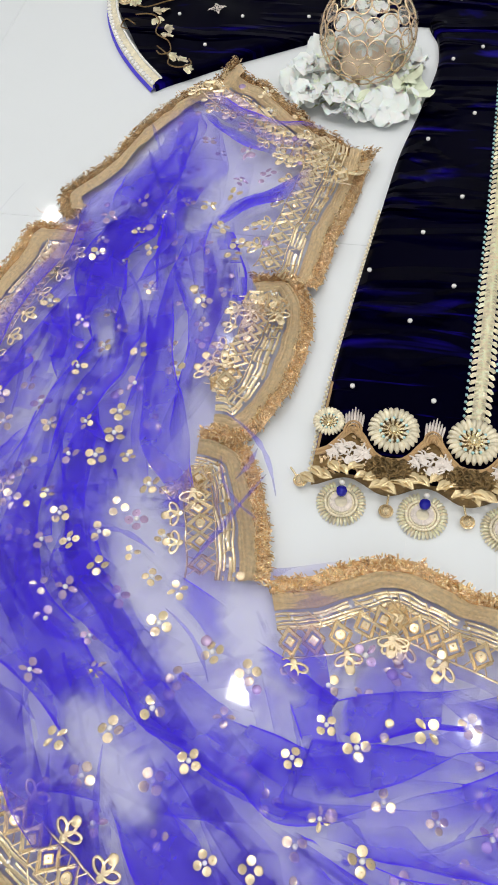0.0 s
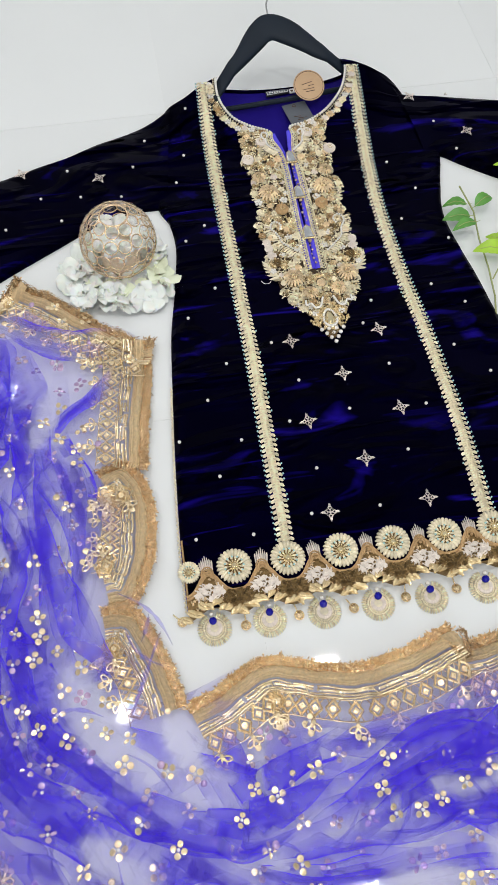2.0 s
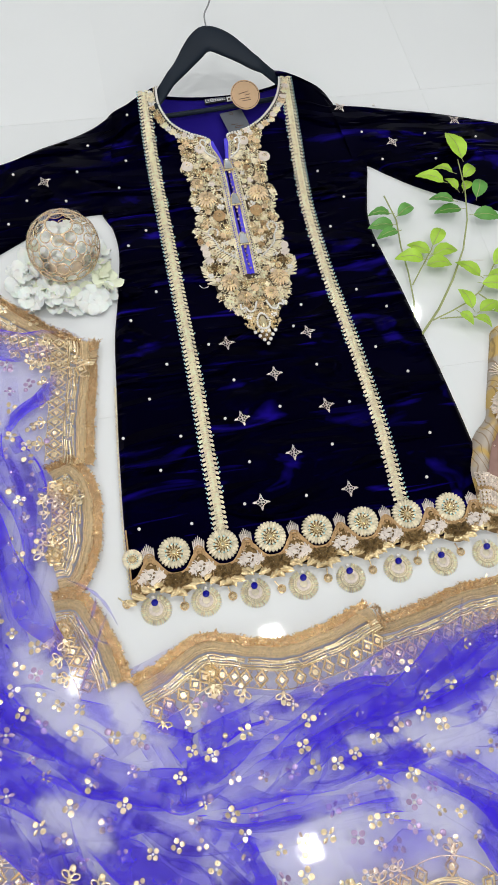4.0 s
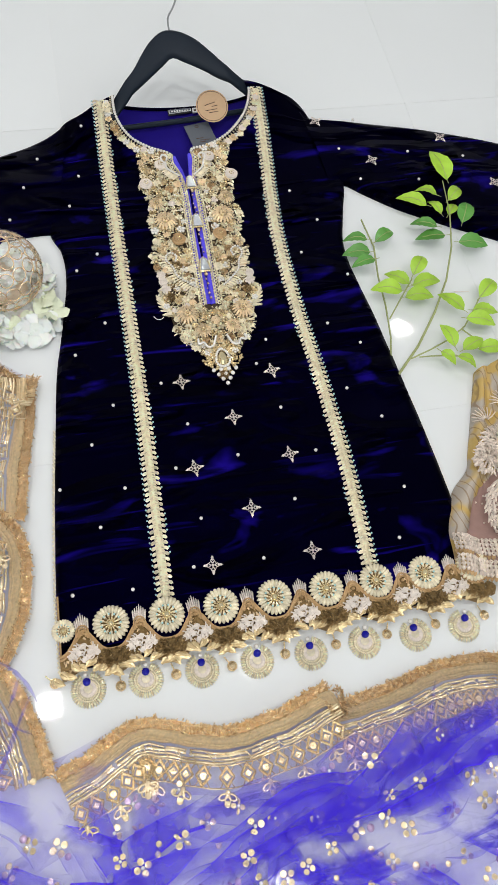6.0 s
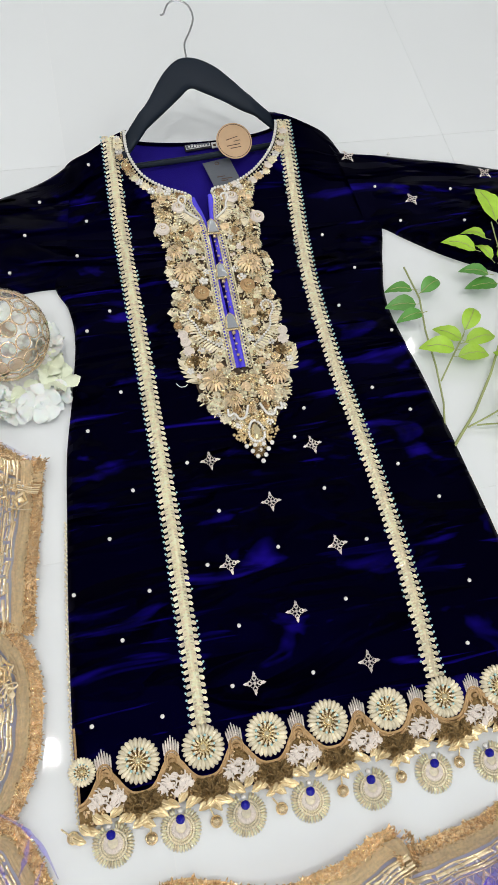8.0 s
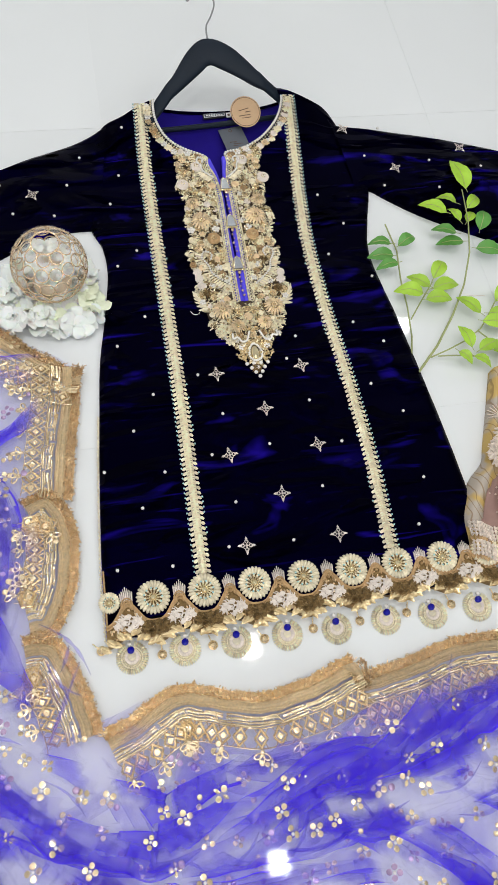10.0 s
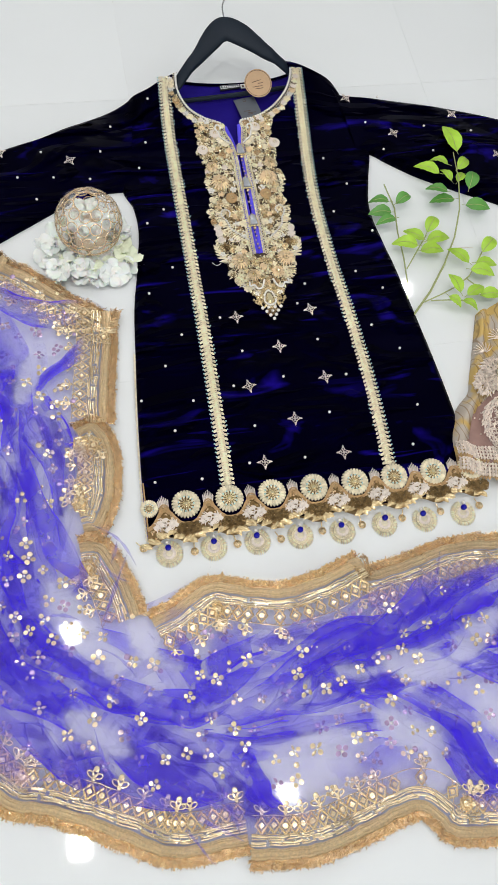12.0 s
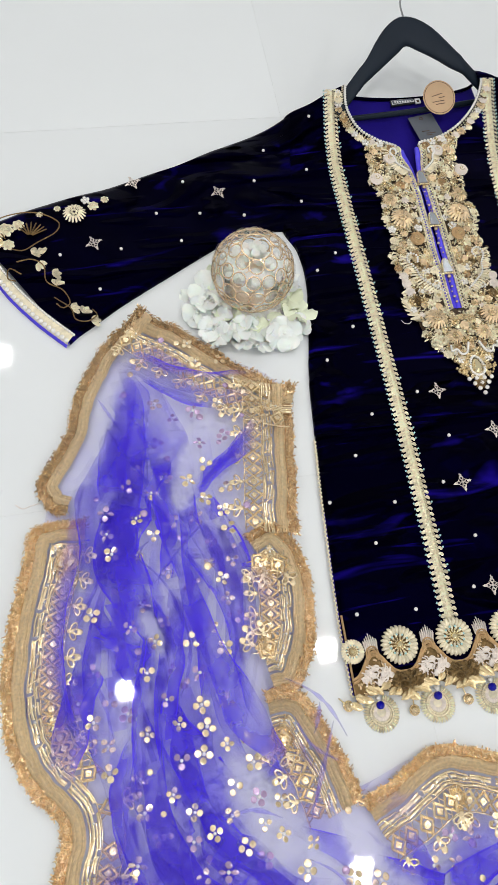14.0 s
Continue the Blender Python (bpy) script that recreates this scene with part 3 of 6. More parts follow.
    for _ in range(1300):
        x, y = rnd.uniform(-0.02, 0.155), rnd.uniform(0.335, 0.78)
        if inside(x, y, 0.005):
            seeds.bead((x, y, velvet_height(x, y) + rnd.uniform(0.004, 0.0085)), rnd.uniform(0.0012, 0.0026), 5)
    for _ in range(260):
        a, rad = rnd.uniform(0, 6.2832), rnd.uniform(0.012, 0.030)
        x, y = 0.0635 + rad * math.cos(a), 0.370 + rad * math.sin(a)
        if y > 0.334 + 1.05 * abs(x - 0.0635):
            seeds.bead((x, y, velvet_height(x, y) + rnd.uniform(0.002, 0.005)), rnd.uniform(0.0014, 0.0026), 5)
    part("leaf_edging", leaves, PALEGOLD, yoke, kind="stuff")
    for name, mat, count in (("couched_thread", PALEGOLD, 1400), ("bullion_thread", CREAM, 900), ("copper_thread", ANTIQUE, 420), ("umber_thread", UMBER, 260)):
        thread = Geo()
        while len(thread.v) < count * 15:
            x, y = rnd.uniform(-0.02, 0.155), rnd.uniform(0.335, 0.78)
            if inside(x, y, 0.004) and math.hypot(x - 0.0635, (y - 0.366) * 0.75) > 0.0165:
                thread.petal((x, y, velvet_height(x, y) + rnd.uniform(0.002, 0.0048)), rnd.uniform(0, 6.28), rnd.uniform(0.004, 0.0085), rnd.uniform(0.0014, 0.0026), 0.0022, sharp=0.7)
        part(name, thread, mat, yoke, kind="stuff")
    part("seed_beading", seeds, LEAFGOLD, yoke, kind="stuff")
    # the scrolls of pearls on both sides
    frill = Geo()
    hook = [(0.020, -0.046), (0.032, -0.036), (0.046, -0.022), (0.050, -0.006), (0.058, 0.010), (0.052, 0.022), (0.042, 0.016), (0.044, 0.006)]
    curl = [(0.008, 0.004), (0.014, -0.010), (0.022, -0.012), (0.027, -0.004), (0.034, -0.006), (0.034, 0.002)]
    for y0, size, control in ((0.535, 1.0, hook), (0.735, 0.62, hook), (0.398, 1.0, curl)):
        for s in (-1, 1):
            q = smooth_line([(0.068 + s * a * size, y0 + b * size) for a, b in control], 27)
            dq = np.gradient(q, axis=0)
            for k, (x, y) in enumerate(q):
                pearls.bead((x, y, velvet_height(x, y) + 0.0100), 0.0019, 6)
                if control is hook and k < 19:
                    a = math.atan2(dq[k][1], dq[k][0]) - s * 1.2
                    frill.petal((x, y, velvet_height(x, y) + 0.0075), a, 0.0130, 0.0030, 0.002, sharp=0.8)
    part("paisley_frill", frill, CREAM, yoke, kind="stuff")
    # pearl rope round the neck and gimp along the slit
    for control, s in ((NECK_LEFT, 1), (NECK_RIGHT, -1)):
        line = smooth_line(control, 190)
        d = np.gradient(line, axis=0)
        d /= np.linalg.norm(d, axis=1)[:, None]
        off = np.stack([-d[:, 1], d[:, 0]], 1) * s
        for i, p in enumerate(line):
            if p[1] > 0.882:
                continue
            if p[1] > 0.757:
                if i % 2 == 0:
                    q = p + off[i] * 0.002
                    pearls.bead((*q, velvet_height(*q) + 0.004), 0.0027, 6)
                    q = p + off[i] * 0.006
                    rim.bead((*q, velvet_height(*q) + 0.002), 0.0016, 5)
            else:
                for w, r in ((0.0015, 0.0017), (0.0105, 0.0017)):
                    q = p + off[i] * w
                    rim.bead((*q, velvet_height(*q) + 0.004), r, 5)
                if i % 2 == 0:
                    q = p + off[i] * 0.006
                    rim.ring((*q, velvet_height(*q) + 0.004), 0.0024, 0.0009, 8, 4)
        # vine of flowers from the neck to the shoulder
        vine = smooth_line([p + off[i] * 0.013 for i, p in enumerate(line) if 0.762 < p[1] < 0.872], 30)
        for k, p in enumerate(vine):
            put(p[0], p[1], rnd.choice(meshes), rnd.uniform(0, 6), 0.50 + 0.25 * (k % 2 == 0), 0.0012)
    x, y = 0.0635, 0.368
    for t in np.linspace(0, 6.2832, 26, endpoint=False):
        u, v = 0.0095 * math.cos(t) * (1 - 0.25 * math.sin(t)), 0.0145 * math.sin(t)
        pearls.bead((x + u, y + v, velvet_height(x, y) + 0.006), 0.0021, 6)
    for k, row in enumerate(((-0.016, -0.0055, 0.0055, 0.016), (-0.010, 0, 0.010), (-0.005, 0.005), (0,))):
        for dx in row:
            pearls.bead((x + dx, y - 0.0185 - 0.0075 * k, velvet_height(x, y) + 0.005), 0.0034, 7, 0.7)
    part("pearl_work", pearls, PEARL, yoke, "rows and scrolls of white pearls", kind="stuff")
    part("gimp_rim", rim, PALEGOLD, yoke, kind="stuff")
    g = Geo()
    n = 16
    ring = [(x + 0.0068 * math.cos(6.2832 * i / n) * (1 - 0.25 * math.sin(6.2832 * i / n)), y + 0.0115 * math.sin(6.2832 * i / n)) for i in range(n)]
    z = velvet_height(x, y) + 0.005
    g.add([(x, y, z + 0.005)] + [(x + 0.6 * (a - x), y + 0.6 * (b - y), z + 0.0045) for a, b in ring] + [(a, b, z) for a, b in ring], [f for i in range(n) for f in ((0, 1 + i, 1 + (i + 1) % n), (1 + i, 1 + n + i, 1 + n + (i + 1) % n, 1 + (i + 1) % n))])
    part("drop_stone", g, KUNDAN, yoke, "large champagne drop-shaped stone", flat=True)


def build_slit(kurta):
    """Blue piping along the open slit and three gold charms across it."""
    for a, b in (((0.0585, 0.463), (0.0520, 0.752)), ((0.0705, 0.463), (0.0840, 0.756))):
        g = Geo()
        line = smooth_line([a, ((a[0] + b[0]) / 2 + (0.004 if a[0] < 0.06 else -0.001), 0.61), (b[0] + (0.010 if a[0] < 0.06 else -0.006), 0.700), b], 30)
        g.grid([[(p[0] + w, p[1], velvet_height(*p) + 0.0013 + h) for w, h in ((-0.0062, -0.002), (-0.0052, 0.001), (0.0052, 0.001), (0.0062, -0.002))] for p in line])
        part("slit_piping", g, PIPING, kurta, "bright blue satin piping")
    for x, y in ((0.0720, 0.690), (0.0690, 0.612), (0.0655, 0.528)):
        g = Geo()
        z = 0.019
        g.slab([(x - 0.0075, y - 0.008), (x + 0.0075, y - 0.008), (x + 0.0045, y + 0.011), (x, y + 0.015), (x - 0.0045, y + 0.011)], z - 0.004, z + 0.002)
        charm = part("charm", g, GREYMIRROR, kurta, "gold charm with a grey mirror stone", flat=True)
        g = Geo()
        for k in range(-3, 4):
            g.bead((x + 0.0027 * k, y - 0.0095, z), 0.0020, 6)
        g.bead((x, y - 0.0145, z - 0.001), 0.0032, 7)
        g.tube([(x - 0.0077, y - 0.008, z + 0.001), (x - 0.0047, y + 0.011, z + 0.001), (x, y + 0.0155, z + 0.001), (x + 0.0047, y + 0.011, z + 0.001), (x + 0.0077, y - 0.008, z + 0.001)], 0.0013, 5)
        for k in range(5):
            g.bead((x - 0.001 + 0.0015 * math.sin(k * 2.1), y - 0.022 - 0.0085 * k, 0.0165), rnd.uniform(0.0013, 0.0025), 5)
        part("bead_chain", g, GOLD, charm)


PITCH = 0.0668


def build_hem(kurta):
    """The scalloped, beaded border and its hanging pendants."""
    g = Geo()
    xs = np.linspace(-0.199, 0.334, 161)
    rows = []
    for x in xs:
        p = (x + 0.136) / PITCH
        top = -0.003 + 0.026 * (0.5 - 0.5 * math.cos(6.2832 * p)) ** 1.7
        low = -0.024 - 0.006 * math.cos(6.2832 * p)
        rows.append([(x, top + (low - top) * s, h) for s, h in ((0, 0.0118), (0.1, 0.0140), (0.5, 0.0146), (0.9, 0.0125), (1.0, 0.0005))])
    g.grid(rows)
    hem = part("hem_border", g, ANTIQUE, kurta, "scalloped hem border of gold cord, petals and bullion loops")
    cords, loops, gold_leaf, dots = Geo(), Geo(), Geo(), Geo()
    for k in range(2):
        path = [(x, -0.0030 - 0.0036 * k + 0.0265 * (0.5 - 0.5 * math.cos(6.2832 * (x + 0.136) / PITCH)) ** 1.7, 0.0148 + 0.0006 * math.sin(900 * x)) for x in xs]
        cords.tube(path, 0.0017, 5)
    cords.tube([(x + 0.0015, y, 0.0115) for x, y in smooth_line(SIDE_LEFT[:2], 30)], 0.0014, 5)
    part("edge_cord", cords, BRONZE, hem, "copper-gold twisted cord")
    # roundel
    r_base, petals, spikes, centre, teal = Geo(), Geo(), Geo(), Geo(), Geo()
    r_base.disc((0, 0, 0), 0.0155, 18, 0.0008)
    for k in range(26):
        a = 6.2832 * k / 26
        petals.tube([(r * math.cos(a), r * math.sin(a), z) for r, z in ((0.0128, 0.0015), (0.0165, 0.0044), (0.0205, 0.0036), (0.0222, 0.0008))], [0.0015, 0.0025, 0.0024, 0.0010], 5)
    for k in range(13):
        a = 6.2832 * k / 13
        petals.tube([(r * math.cos(a + 0.2), r * math.sin(a + 0.2), z) for r, z in ((0.0080, 0.0015), (0.0105, 0.0034), (0.0128, 0.0024))], [0.0010, 0.0017, 0.0011], 4)
        spikes.tube([(0.0035 * math.cos(a), 0.0035 * math.sin(a), 0.0028), (0.0095 * math.cos(a), 0.0095 * math.sin(a), 0.0030)], 0.0010, 4)
    for k in range(11):
        a = 6.2832 * k / 11
        teal.bead((0.0118 * math.cos(a), 0.0118 * math.sin(a), 0.0035), 0.0016, 5)
    centre.bead((0, 0, 0.0035), 0.0042, 8, 0.8)
    for k in range(9):
        centre.bead((0.0052 * math.cos(0.7 * k), 0.0052 * math.sin(0.7 * k), 0.003), 0.0014, 5)
    r_meshes = (r_base.mesh("roundel", ANTIQUE), petals.mesh("petal_ring", CREAM), spikes.mesh("spoke_ring", GOLD), teal.mesh("teal_bead_ring", TEAL), centre.mesh("centre_bead", KUNDAN))
    spire_f, spire_b = Geo(), Geo()
    for k in range(-3, 4):
        spire_f.tube([(0.0026 * k, 0.001, 0.002), (0.0029 * k, 0.012, 0.0035), (0.0030 * k, 0.0235 - 0.0028 * abs(k), 0.002)], [0.0012, 0.0015, 0.0007], 5)
    for w in (0.0085, 0.0058):
        spire_b.tube([(w * math.cos(t), -0.0055 + w * 1.35 * math.sin(t), 0.0035) for t in np.linspace(-0.6, 3.74, 14)], 0.0013, 4)
    spire_b.bead((0, -0.005, 0.004), 0.0028, 7)
    s_meshes = (spire_f.mesh("bullion_spire", SILVER), spire_b.mesh("arch_cord", BRONZE))
    white = Geo()
    for k in range(46):
        x, y = rnd.uniform(-0.016, 0.016), rnd.uniform(-0.010, 0.009)
        if abs(x) / 0.017 + max(0.0, y) / 0.011 < 1.15:
            a = rnd.uniform(-0.6, 0.6) + (2.4 if x < 0 else 0.7)
            white.tube([(x + t * 0.0052 * math.cos(a + 0.5 * t), y + t * 0.0052 * math.sin(a + 0.5 * t), 0.0022 + 0.0016 * (1 - t * t)) for t in (-1, -0.3, 0.4, 1)], 0.0009, 4)
    for k, (x, y, a) in enumerate(((-0.006, 0, 2.6), (0.006, 0, 0.5), (0, 0.002, 1.57), (-0.012, -0.005, 3.0), (0.012, -0.005, 0.1), (-0.004, -0.005, 2.2), (0.004, -0.005, 0.9), (0, -0.006, -1.57))):
        white.petal((x, y, 0.001 + 0.0004 * k), a, 0.0085, 0.0070, 0.0025, sharp=0.9)
        white.tube([(x + 0.0062 * math.cos(a + u), y + 0.0055 * math.sin(a + u), 0.0035) for u in np.linspace(-1.2, 1.2, 6)], 0.0008, 4)
    white_me = white.mesh("white_petal", BLUSH)
    mat_b = Geo()
    for k in range(80):
        x, y = rnd.uniform(-0.015, 0.015), rnd.uniform(-0.0075, 0.0075)
        if abs(x) / 0.0155 + max(0, -y) / 0.011 < 1.1:
            mat_b.ring((x, y, 0.0025), 0.0028, 0.0009, 7, 4, (rnd.uniform(-0.8, 0.8), rnd.uniform(-0.8, 0.8), 1))
    mat_me = mat_b.mesh("bullion_mat", ANTIQUE)
    # pendant
    loop_g, inner, gem, drop, crescent = Geo(), Geo(), Geo(), Geo(), Geo()
    for k in range(34):
        a = -1.5708 + 5.5 * (k / 33 - 0.5)
        loop_g.tube([(r * math.cos(a), r * math.sin(a), z) for r, z in ((0.0150, 0.0010), (0.0178, 0.0034), (0.0205, 0.0030), (0.0222, 0.0006))], [0.0008, 0.0015, 0.0014, 0.0006], 4)
        inner.bead((0.0140 * math.cos(a), 0.0140 * math.sin(a), 0.0034), 0.0017, 5)
        inner.bead((0.0112 * math.cos(a), 0.0112 * math.sin(a), 0.0024), 0.0013, 5)
        crescent.tube([(r * math.cos(a), 0.0015 + r * math.sin(a), z) for r, z in ((0.0060, 0.0012), (0.0082, 0.0036), (0.0102, 0.0018))], 0.0010, 4)
    inner.disc((0, 0, 0.0), 0.0150, 16, 0.0008)
    gem.bead((0, 0.0095, 0.006), 0.0056, 9, 0.9)
    drop.bead((0, 0.0185, 0.006), 0.0033, 8)
    drop.bead((0, 0.0140, 0.006), 0.0016, 6)
    p_meshes = (inner.mesh("pendant", CREAM), loop_g.mesh("loop_ring", PALEGOLD), crescent.mesh("crescent", BLUSH), gem.mesh("blue_bead", BLUEGEM), drop.mesh("pearl_bead", PEARL))
    tear = Geo()
    tear.bead((0, 0, 0.005), 0.0052, 8, 0.85)
    tear.tube([(0, 0.005, 0.005), (0, 0.014, 0.008)], 0.0009, 4)
    tear.ring((0, 0, 0.005), 0.0052, 0.0011, 12, 4)
    tear_me = tear.mesh("gold_drop_bead", GOLD)

    def unit(meshes, x, y, z, turn=0.0, size=1.0, label=""):
        top = part(meshes[0].name, meshes[0], None, hem, label, m=place(x, y, z, turn, size))
        return top

    for k in range(-1, 8):
        x = -0.136 + PITCH * k - 0.0015 * max(0, k - 4)
        if k == -1:
            x = -0.192
        if x < 0.33:
            y = 0.0262 - 0.0012 * k
            for me in r_meshes:
                part(me.name, me, None, hem, m=place(x, y, 0.0125, rnd.uniform(0, 6), 0.98 if k > -1 else 0.62))
            if k > -1:
                part("bullion_mat", mat_me, None, hem, m=place(x, -0.0135 - 0.0006 * k, 0.0148, 0, 1.1))
                part("gold_drop_bead", tear_me, None, hem, "faceted champagne drop bead", m=place(x + rnd.uniform(-0.003, 0.003), -0.0475 + rnd.uniform(-0.003, 0.003), 0, rnd.uniform(-0.6, 0.6)))
        x += PITCH / 2
        if k == -1:
            x = -0.170
        if x < 0.325:
            for me in s_meshes:
                part(me.name, me, None, hem, m=place(x, 0.0235 - 0.001 * k, 0.0130, rnd.uniform(-0.1, 0.1), 0.85))
            part("white_petal", white_me, None, hem, "blush white petal cluster", m=place(x, -0.0015 - 0.0006 * k, 0.0148, 0, 0.95))
            turn = rnd.uniform(-0.25, 0.25)
            px, py = x + rnd.uniform(-0.002, 0.002), -0.0450 - 0.0015 * k + rnd.uniform(-0.0015, 0.0015)
            for me in p_meshes:
                part(me.name, me, None, hem, "royal blue faceted bead" if me.name.startswith("blue") else "", m=place(px, py, 0.0005, turn, 0.93))
    part("gold_drop_bead", tear_me, None, hem, "faceted champagne drop bead", m=place(-0.208, -0.029, 0, 0.8))
    gold_leaf.petal((0, -0.0045, 0.0006), 1.5708, 0.0135, 0.0078, 0.0045, sharp=0.75)
    gold_leaf.tube([(0, -0.0035, 0.001), (0.0005, 0.002, 0.0042), (0, 0.0075, 0.001)], 0.0008, 4)
    leaf_me = gold_leaf.mesh("gold_leaf", LEAFGOLD)
    for i in range(0, 161):
        x = xs[i]
        p = (x + 0.136) / PITCH
        low = -0.0245 - 0.006 * math.cos(6.2832 * p)
        slope = 0.55 * math.sin(6.2832 * p)
        if i % 2 == 0:
            lean = 0.75 if math.sin(6.2832 * p) > 0 else -0.75
            part("gold_leaf", leaf_me, None, hem, m=place(x, low + (0.0016 if i % 4 else -0.0024), 0.0152, slope * 0.6 + lean + rnd.uniform(-0.2, 0.2), rnd.uniform(1.0, 1.25)) @ Matrix.Rotation(rnd.uniform(-0.35, 0.35), 4, "Y"))
        dots.bead((x, low + 0.0078 + rnd.uniform(-0.001, 0.001), 0.0150), 0.0014, 5)
    part("gimp_beading", dots, GOLD, hem, kind="stuff")
    fill = Geo()
    for _ in range(520):
        x = rnd.uniform(-0.196, 0.331)
        p = (x + 0.136) / PITCH
        top = -0.006 + 0.022 * (0.5 - 0.5 * math.cos(6.2832 * p)) ** 1.7
        low = -0.022 - 0.006 * math.cos(6.2832 * p)
        fill.petal((x, rnd.uniform(low, top), 0.0140), rnd.uniform(0, 6.28), rnd.uniform(0.004, 0.007), rnd.uniform(0.0016, 0.003), 0.0025, sharp=0.7)
    part("couched_thread", fill, ROSEGOLD, hem, kind="stuff")


def build_kurta():
    kurta = thing("kurta", "navy blue velvet tunic with gold embroidery spread flat on the floor", "tunic")
    ys = np.linspace(-0.020, 0.463, 130)
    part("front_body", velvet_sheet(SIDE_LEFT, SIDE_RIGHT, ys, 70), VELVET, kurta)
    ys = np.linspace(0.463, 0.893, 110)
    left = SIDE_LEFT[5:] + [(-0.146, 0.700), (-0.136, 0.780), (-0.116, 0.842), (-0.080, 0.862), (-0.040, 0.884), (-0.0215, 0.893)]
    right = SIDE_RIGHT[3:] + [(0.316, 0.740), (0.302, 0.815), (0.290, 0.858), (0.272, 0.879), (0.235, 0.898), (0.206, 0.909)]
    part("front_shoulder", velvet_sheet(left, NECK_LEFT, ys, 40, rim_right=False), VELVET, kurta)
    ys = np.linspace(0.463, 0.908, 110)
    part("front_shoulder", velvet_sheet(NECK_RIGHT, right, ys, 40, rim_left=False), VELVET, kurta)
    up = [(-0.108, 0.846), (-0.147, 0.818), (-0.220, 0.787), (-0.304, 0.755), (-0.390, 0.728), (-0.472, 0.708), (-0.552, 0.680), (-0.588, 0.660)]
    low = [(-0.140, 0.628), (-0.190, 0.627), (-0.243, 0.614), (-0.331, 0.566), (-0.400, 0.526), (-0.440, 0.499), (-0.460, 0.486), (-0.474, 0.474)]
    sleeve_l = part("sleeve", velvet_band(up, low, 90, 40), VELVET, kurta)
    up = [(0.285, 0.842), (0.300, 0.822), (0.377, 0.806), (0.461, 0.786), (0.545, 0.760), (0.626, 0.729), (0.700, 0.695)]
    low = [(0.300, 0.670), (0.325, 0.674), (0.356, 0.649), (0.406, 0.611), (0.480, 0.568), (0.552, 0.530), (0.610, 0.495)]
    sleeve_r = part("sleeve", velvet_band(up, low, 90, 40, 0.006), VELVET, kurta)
    # the inside of the back, seen through the neck opening
    back_l, back_r = [(0.048, 0.45), (-0.02, 0.74), (-0.032, 0.83), (-0.030, 0.890)], [(0.082, 0.45), (0.15, 0.74), (0.206, 0.83), (0.210, 0.890)]
    g, rows = Geo(), []
    yb = np.linspace(0.45, 0.888, 60)
    xl, xr = at_heights(back_l, yb), at_heights(back_r, yb)
    for i, y in enumerate(yb):
        row = []
        for s in np.linspace(0, 1, 34):
            x = xl[i] + (xr[i] - xl[i]) * s
            yy = y - 0.022 * max(0, (y - 0.70) / 0.19) * (1 - (2 * s - 1) ** 2) ** 0.7
            row.append((x, yy, 0.0035 + 0.0018 * wave(x, y, 22, 10, 4)))
        rows.append(row)
    g.grid(rows)
    part("back_lining", g, LINING, kurta, "royal blue lining of the back")
    g = Geo()
    rim = [rows[-1][k] for k in range(34)]
    g.tube([(x, y, 0.006) for x, y, z in rim], 0.0028, 6)
    part("back_neck_rim", g, VELVET, kurta)
    for control, side in ((STRIP_LEFT, -1), (STRIP_RIGHT, 1)):
        lace_strip(kurta, control, 1 if side > 0 else -1)
    star = star_mesh()
    for x, y in ((0, 0.34), (0.13, 0.34), (0.062, 0.276), (-0.003, 0.209), (0.127, 0.209), (0.06, 0.142), (-0.003, 0.076), (0.126, 0.073)):
        part("star_motif", star, None, kurta, m=place(x, y, velvet_height(x, y) + 0.0004, rnd.uniform(-0.15, 0.15), 0.84))
    for x, y in ((-0.362, 0.722), (-0.241, 0.694), (-0.427, 0.621), (0.305, 0.802), (0.379, 0.706), (0.513, 0.745), (0.576, 0.637)):
        part("star_motif", star, None, kurta, m=place(x, y, sleeve_height(x, y) + 0.003, rnd.uniform(0.3, 0.6), 0.84))
    g = Geo()
    body_dots = [(-0.083, 0.833), (-0.12, 0.67), (-0.089, 0.575), (-0.122, 0.547), (-0.092, 0.451), (-0.065, 0.374), (-0.097, 0.318), (-0.132, 0.264), (-0.097, 0.196), (-0.179, 0.207), (-0.134, 0.148), (-0.177, 0.068), (-0.105, 0.063), (0.229, 0.664), (0.22, 0.54), (0.132, 0.392), (0.229, 0.407), (0.27, 0.368), (0.11, 0.354), (0.23, 0.296), (0.13, 0.281), (0.268, 0.245), (0.163, 0.209), (0.057, 0.219), (0.119, 0.145), (0.27, 0.138), (-0.007, 0.139), (0.062, 0.074), (0.243, 0.07), (-0.028, 0.342), (-0.002, 0.275), (-0.027, 0.078), (-0.028, 0.213), (-0.139, 0.404), (0.26, 0.60), (0.282, 0.49), (-0.10, 0.73)]
    g.bead((0, 0, 0), 0.0027, 7, 0.8)
    dot = g.mesh("pearl_dot", PEARL)
    for x, y in body_dots:
        part("pearl_dot", dot, None, kurta, m=place(x, y, velvet_height(x, y) + 0.0012))
    for x, y in ((-0.16, 0.768), (-0.29, 0.717), (-0.335, 0.666), (-0.273, 0.66), (-0.391, 0.609), (-0.306, 0.615), (-0.185, 0.709), (-0.474, 0.606), (-0.426, 0.546), (0.371, 0.801), (0.33, 0.738), (0.35, 0.67), (0.446, 0.719), (0.448, 0.658), (0.54, 0.70), (0.49, 0.61), (-0.21, 0.65)):
        part("pearl_dot", dot, None, kurta, m=place(x, y, sleeve_height(x, y) + 0.0025))
